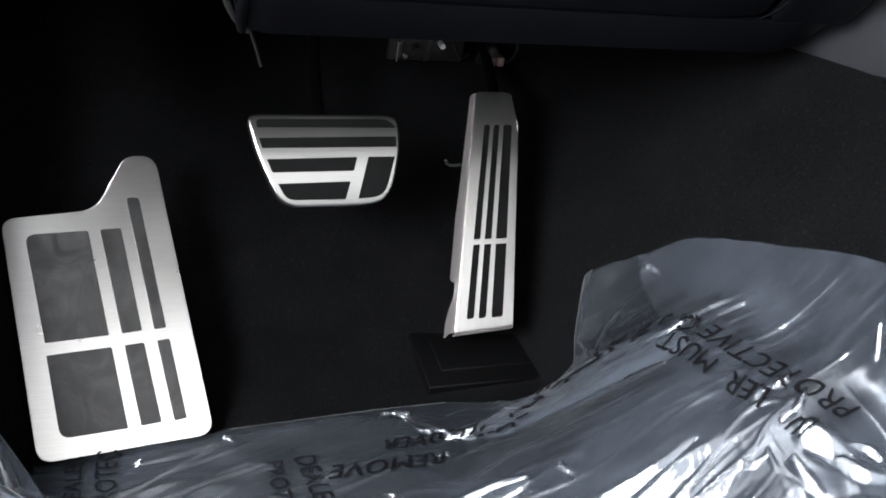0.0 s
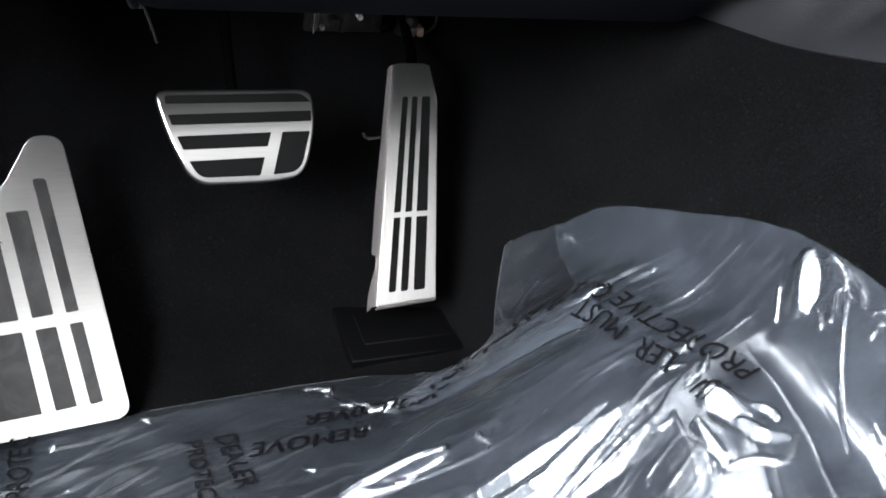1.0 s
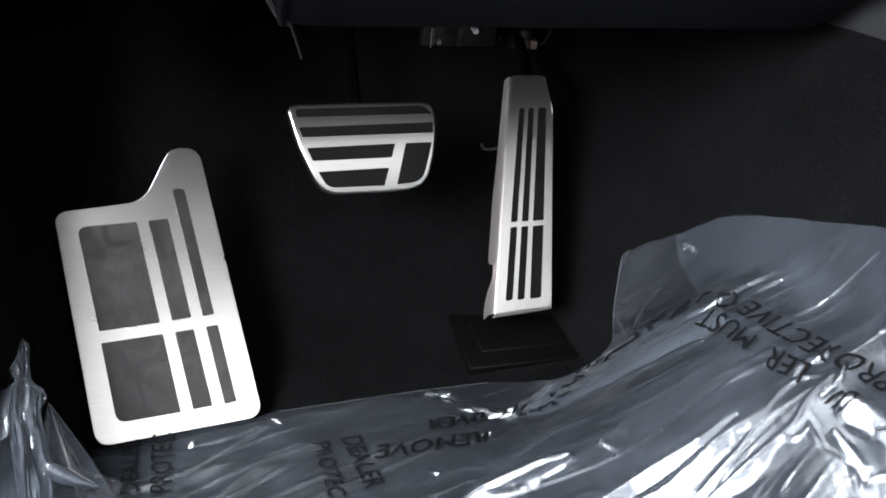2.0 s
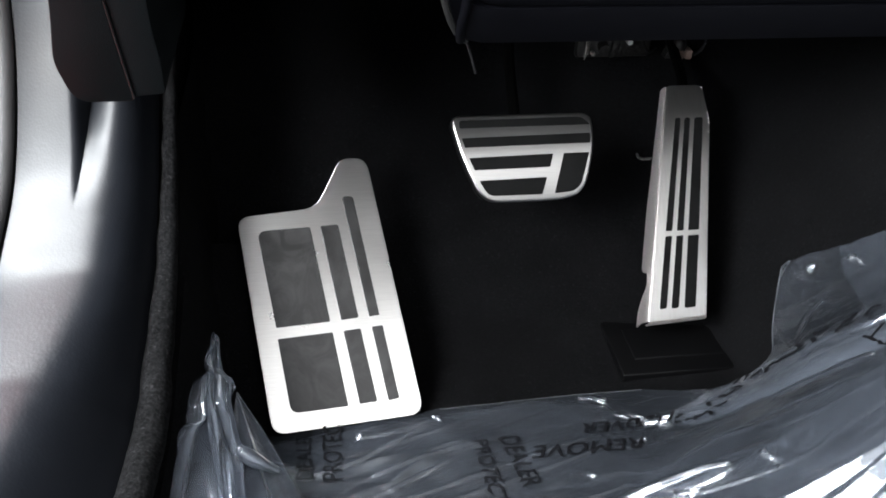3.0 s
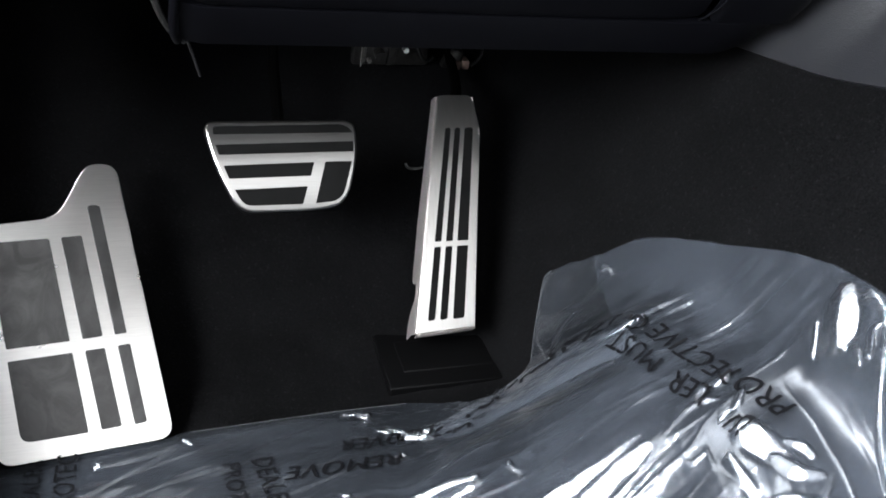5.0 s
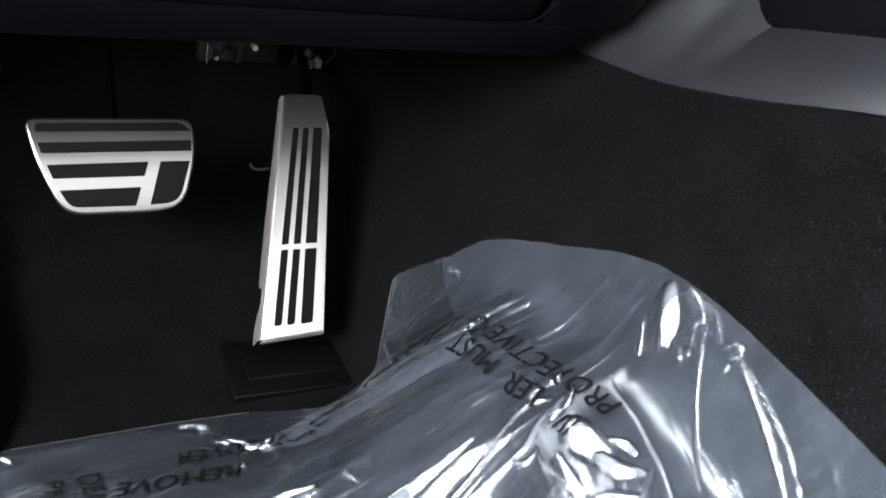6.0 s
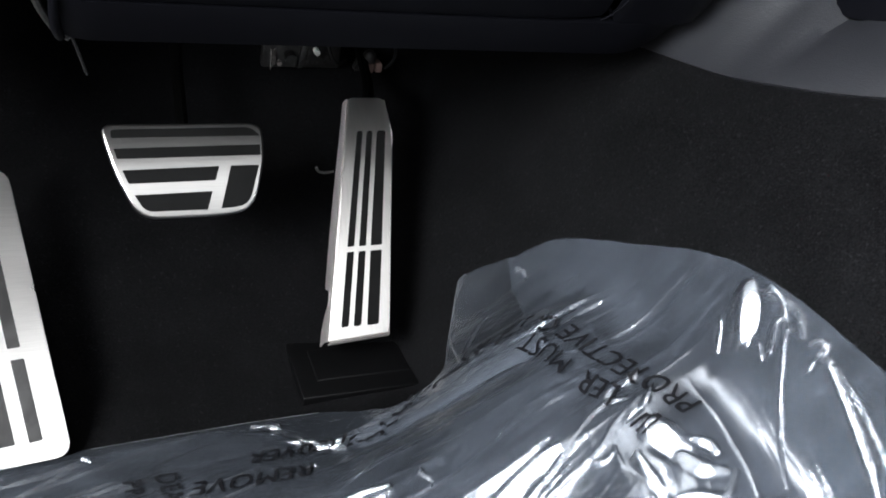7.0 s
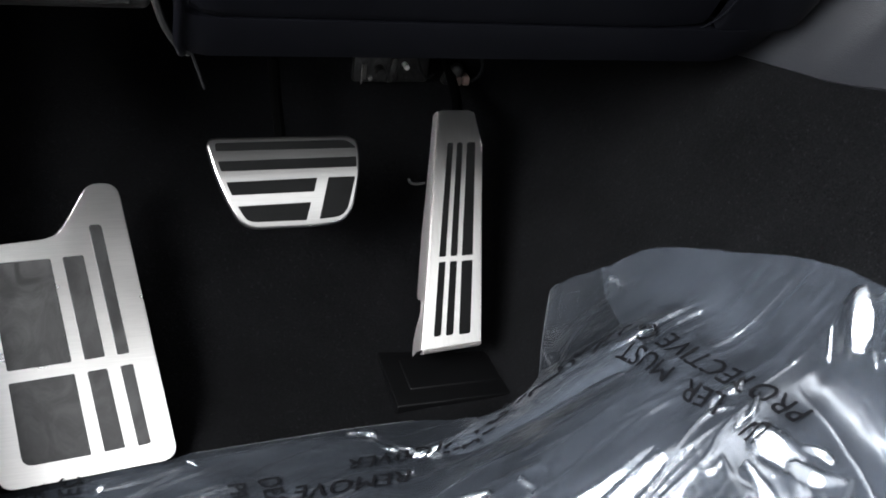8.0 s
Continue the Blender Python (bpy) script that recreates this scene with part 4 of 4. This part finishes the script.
Z = Z + 0.0030 + 0.0022 * np.sin(math.pi * steps)[None, :] * (1 + 0.8 * ripple(U * 60, (0.44 * X + 0.9 * Y) * 60, 13))
sheet_part("folded_hem", X, Y, Z, FILM_HEM, film, "doubled gathered seam of the film", ways)

# torn corner that stands up against the side carpet: a crumpled strip between two clear panes
def film_patch(name, left, right, columns, crumple, label):
    """A piece of torn film between two edges that start at its top; crumple gives its relief across and along."""
    F, T = np.meshgrid(np.linspace(0, 1, 121), np.linspace(0, 1, columns), indexing="ij")
    A, B = (np.array([list(p) for p in curve_line(edge, 121)])[:, None, :] for edge in (left, right))
    P = A * (1 - T[..., None]) + B * T[..., None] + np.array([0.79, 0.03, 0.61]) * crumple(T, F)[..., None]
    sheet_part(name, P[..., 0], P[..., 1], P[..., 2], FILM_TORN, film, label, np.gradient(P, axis=0).reshape(-1, 3))


fold = lambda a: 0.5 - np.abs(a)
film_patch("crumpled_strip", [(-0.3041, 0.5661, 0.0949), (-0.3075, 0.527, 0.1027), (-0.3077, 0.5152, 0.1034), (-0.3042, 0.5122, 0.099), (-0.3035, 0.4856, 0.0993), (-0.3018, 0.4618, 0.0981), (-0.298, 0.4358, 0.0944), (-0.2903, 0.3874, 0.0865)],
           [(-0.3037, 0.566, 0.0944), (-0.2991, 0.5542, 0.0906), (-0.2955, 0.524, 0.0873), (-0.2882, 0.5172, 0.0782), (-0.2871, 0.4949, 0.0777), (-0.2826, 0.4719, 0.073), (-0.2792, 0.4447, 0.0698), (-0.2742, 0.4029, 0.0652)], 61,
           lambda T, F: 0.0060 * np.clip(F * 9, 0.3, 1) * (1.3 * fold(ripple(T * 5 - F * 2.5, F * 2.5, 22)) + 0.6 * fold(ripple(T * 11 - F * 5, F * 5, 23)) + 0.06 * ripple(T * 14, F * 24, 24)), "crumpled torn strip of clear film")
film_patch("torn_pane", [(-0.3119, 0.5058, 0.0978), (-0.3162, 0.4703, 0.1016), (-0.3144, 0.4561, 0.0999), (-0.3204, 0.4429, 0.1082), (-0.3246, 0.4169, 0.1114), (-0.3288, 0.3672, 0.1158)],
           [(-0.3046, 0.517, 0.0944), (-0.3017, 0.493, 0.0917), (-0.2975, 0.4718, 0.0873), (-0.2956, 0.4626, 0.0852), (-0.2919, 0.4411, 0.0814), (-0.2868, 0.3947, 0.0769)], 51,
           lambda T, F: 0.0075 * fold(2 * ripple(T * 2.2 + F * 1.1, F * 0.8, 26)) + 0.0030 * np.exp(-((F - 0.22) / 0.16) ** 2) * fold(ripple(T * 8, F * 5, 27)), "clear torn pane of the film")
RIM = [(-0.2826, 0.5121, 0.0728), (-0.2656, 0.4955, 0.0485), (-0.2518, 0.4804, 0.028), (-0.2307, 0.4491, 0.0022)]
film_patch("torn_pane", [(-0.283, 0.5116, 0.0733), (-0.2828, 0.4734, 0.078), (-0.2814, 0.4364, 0.0795), (-0.2792, 0.3928, 0.0785)], RIM, 51,
           lambda T, F: 0.0060 * F * fold(2 * ripple(T * 1.6 + 0.4, F * 0.8, 28)) + 0.0004 * ripple(T * 9, F * 9, 29), "clear torn pane of the film")
# pale tube that paints the glint along the torn rim
part("cut_edge", tube(curve_line(RIM, 30), 0.0004, 6), FILM_EDGE, film, "pale tube as the glint on the cut film edge")

curl = curve_line([(-0.2781, 0.4427, 0.0831), (-0.273, 0.4391, 0.0783), (-0.2668, 0.4408, 0.0686), (-0.2589, 0.4456, 0.055), (-0.2484, 0.455, 0.0345)], 24)
roll = part("curled_fold", tube(curl, 0.0062, 16, [0.2 + 0.8 * math.sin(math.pi * (i / 23) ** 0.8) for i in range(24)]), FILM_HEM, film, "rolled fold of the film that catches the light")
draw_out(roll.data, np.tile([0.9, -0.38, -0.3], (len(roll.data.vertices), 1)))


def printed(words, start, end, height, skew=0.0, over=0.004):
    """Black lettering on the film from start to end of its base line, with capitals of that height."""
    data = bpy.data.curves.new("lettering", "FONT")
    data.body, data.size = words, 1.0
    data.resolution_u = 3
    made = bpy.data.objects.new("lettering", data)
    scene.collection.objects.link(made)
    me = bpy.data.meshes.new_from_object(made.evaluated_get(bpy.context.evaluated_depsgraph_get()))
    bpy.data.objects.remove(made)
    bm = bmesh.new()
    bm.from_mesh(me)
    bpy.data.meshes.remove(me)
    # cut fine, so that the letters follow every wrinkle
    for axis in (0, 1):
        ends = [v.co[axis] for v in bm.verts]
        for k in range(1, round((max(ends) - min(ends)) / 0.06)):
            normal = (1, 0, 0) if axis == 0 else (0, 1, 0)
            at = min(ends) + 0.06 * k
            bmesh.ops.bisect_plane(bm, geom=bm.verts[:] + bm.edges[:] + bm.faces[:], plane_co=(at, at, 0), plane_no=normal)
    bmesh.ops.triangulate(bm, faces=bm.faces[:])
    bm.verts.ensure_lookup_table()
    co = np.array([v.co[:2] for v in bm.verts])
    left, right, top = co[:, 0].min(), co[:, 0].max(), co[:, 1].max()
    a, d = np.array(start), np.array(end) - np.array(start)
    n = np.array([-d[1], d[0]]) / math.hypot(*d)
    w = co[:, 1] / top
    u = (co[:, 0] - left) / (right - left) + w * skew / math.hypot(*d)
    P = a + u[:, None] * d + w[:, None] * n * height
    P += 0.0007 * np.stack([ripple(P[:, 0] * 120, P[:, 1] * 120, 31), ripple(P[:, 0] * 120, P[:, 1] * 120, 32)], -1)
    Z = film_z(P[:, 0], P[:, 1]) + over
    for v, p, z in zip(bm.verts, P, Z):
        v.co = (p[0], p[1], z)
    return part("printed_text", bm, INK, sheet, "black printed warning lettering", smooth=False)


printed("PROTECTIVE", (0.2981, 0.3059), (0.2702, 0.4350), 0.0150, 0.0028)
printed("C", (0.2660, 0.4450), (0.2655, 0.4620), 0.0147, -0.006, 0.0065)
printed("MUST", (0.2525, 0.3983), (0.2470, 0.4547), 0.0145, -0.004, 0.0065)
printed("LER", (0.2661, 0.3537), (0.2570, 0.3841), 0.0150, -0.004)
printed("E", (0.268, 0.322), (0.256, 0.3205), 0.0130)
printed("REMOVE", (0.0792, 0.4799), (-0.0216, 0.4844), 0.0138, 0.005)
printed("COVER", (0.1058, 0.5025), (0.0293, 0.5045), 0.0122, 0.005)
printed("DEALER", (-0.0516, 0.4995), (-0.0412, 0.4415), 0.0168, 0.003)
printed("PROTECTIVE", (-0.0775, 0.4998), (-0.0700, 0.4062), 0.0150, 0.002)
printed("DEALER", (-0.2239, 0.4786), (-0.2239, 0.5386), 0.0135, 0.0015)
printed("PROTEC", (-0.1970, 0.4748), (-0.1952, 0.5388), 0.0175, 0.0016)

# letters lost in the gathered seam, as short plain bars
chance = random.Random(12)
for k in range(30):
    f = k / 29
    x = 0.108 + 0.150 * f
    y = lerp(x, [(0.108, 0.492), (0.141, 0.486), (0.172, 0.494), (0.205, 0.492), (0.23, 0.482), (0.258, 0.461)]) + chance.uniform(-0.007, 0.007)
    turn, size = chance.uniform(-1.2, 1.6), chance.uniform(0.005, 0.011)
    c, s, bend = math.cos(turn), math.sin(turn), chance.uniform(-0.0015, 0.0015)
    g, b = np.meshgrid(np.linspace(-0.5, 0.5, 7), np.array([-0.0014, 0.0014]), indexing="ij")
    b = b + bend * (1 - 4 * g * g)
    SX, SY = x + c * g * size - s * b, y + s * g * size + c * b
    sheet_part("print_bar", SX, SY, film_z(SX, SY) + 0.0110, INK, sheet)
# cut front edge, its glint painted as a thin pale tube
ex = np.concatenate([np.linspace(-0.10, 0.10, 60), np.linspace(0.207, 0.252, 40)])
for run, thick in ((ex[:60], 0.00022), (ex[60:], 0.0004)):
    ey = along(run, FRONT)
    part("cut_edge", tube([(a, b, c) for a, b, c in zip(run, ey, film_z(run, ey) + 0.0003)], thick, 6), FILM_EDGE, film, "pale tube as the glint on the cut film edge")

# ---- plain unseen walls, added to close the cabin and block sky light ----
setting("ceiling", block(-0.55, 1.2, -1.3, 0.35, 1.16, 1.18), LINER, "plain grey unseen roof over the cabin", "ceiling")
setting("wall_east", block(1.18, 1.2, -1.3, 1.1, -0.05, 1.16), DARK_LINER, "plain dark unseen cabin side", "wall")
setting("wall_south", block(-0.55, 1.2, -1.32, -1.3, -0.05, 1.16), DARK_LINER, "plain dark unseen cabin rear", "wall")
setting("wall_north", block(-0.44, 1.2, 0.50, 1.12, 0.64, 0.66), DARK_LINER, "plain dark unseen slab as dashboard top", "wall")
setting("wall_tunnel", block(0.475, 1.2, -1.3, 0.86, 0.40, 0.41), DARK_LINER, "plain dark top of the centre tunnel", "wall")
setting("wall_under", block(-0.48, 1.2, -1.3, 1.15, -0.08, -0.07), DARK_LINER, "plain dark underfloor", "floor")
setting("wall_firewall", block(-0.48, 0.6, 1.1, 1.12, -0.05, 0.64), BLACK_PLASTIC, "plain black bulkhead behind the pedals", "wall")
setting("wall_west", block(-0.455, -0.345, 0.82, 1.1, -0.05, 0.64), BLACK_PLASTIC, "plain black side of the footwell", "wall")
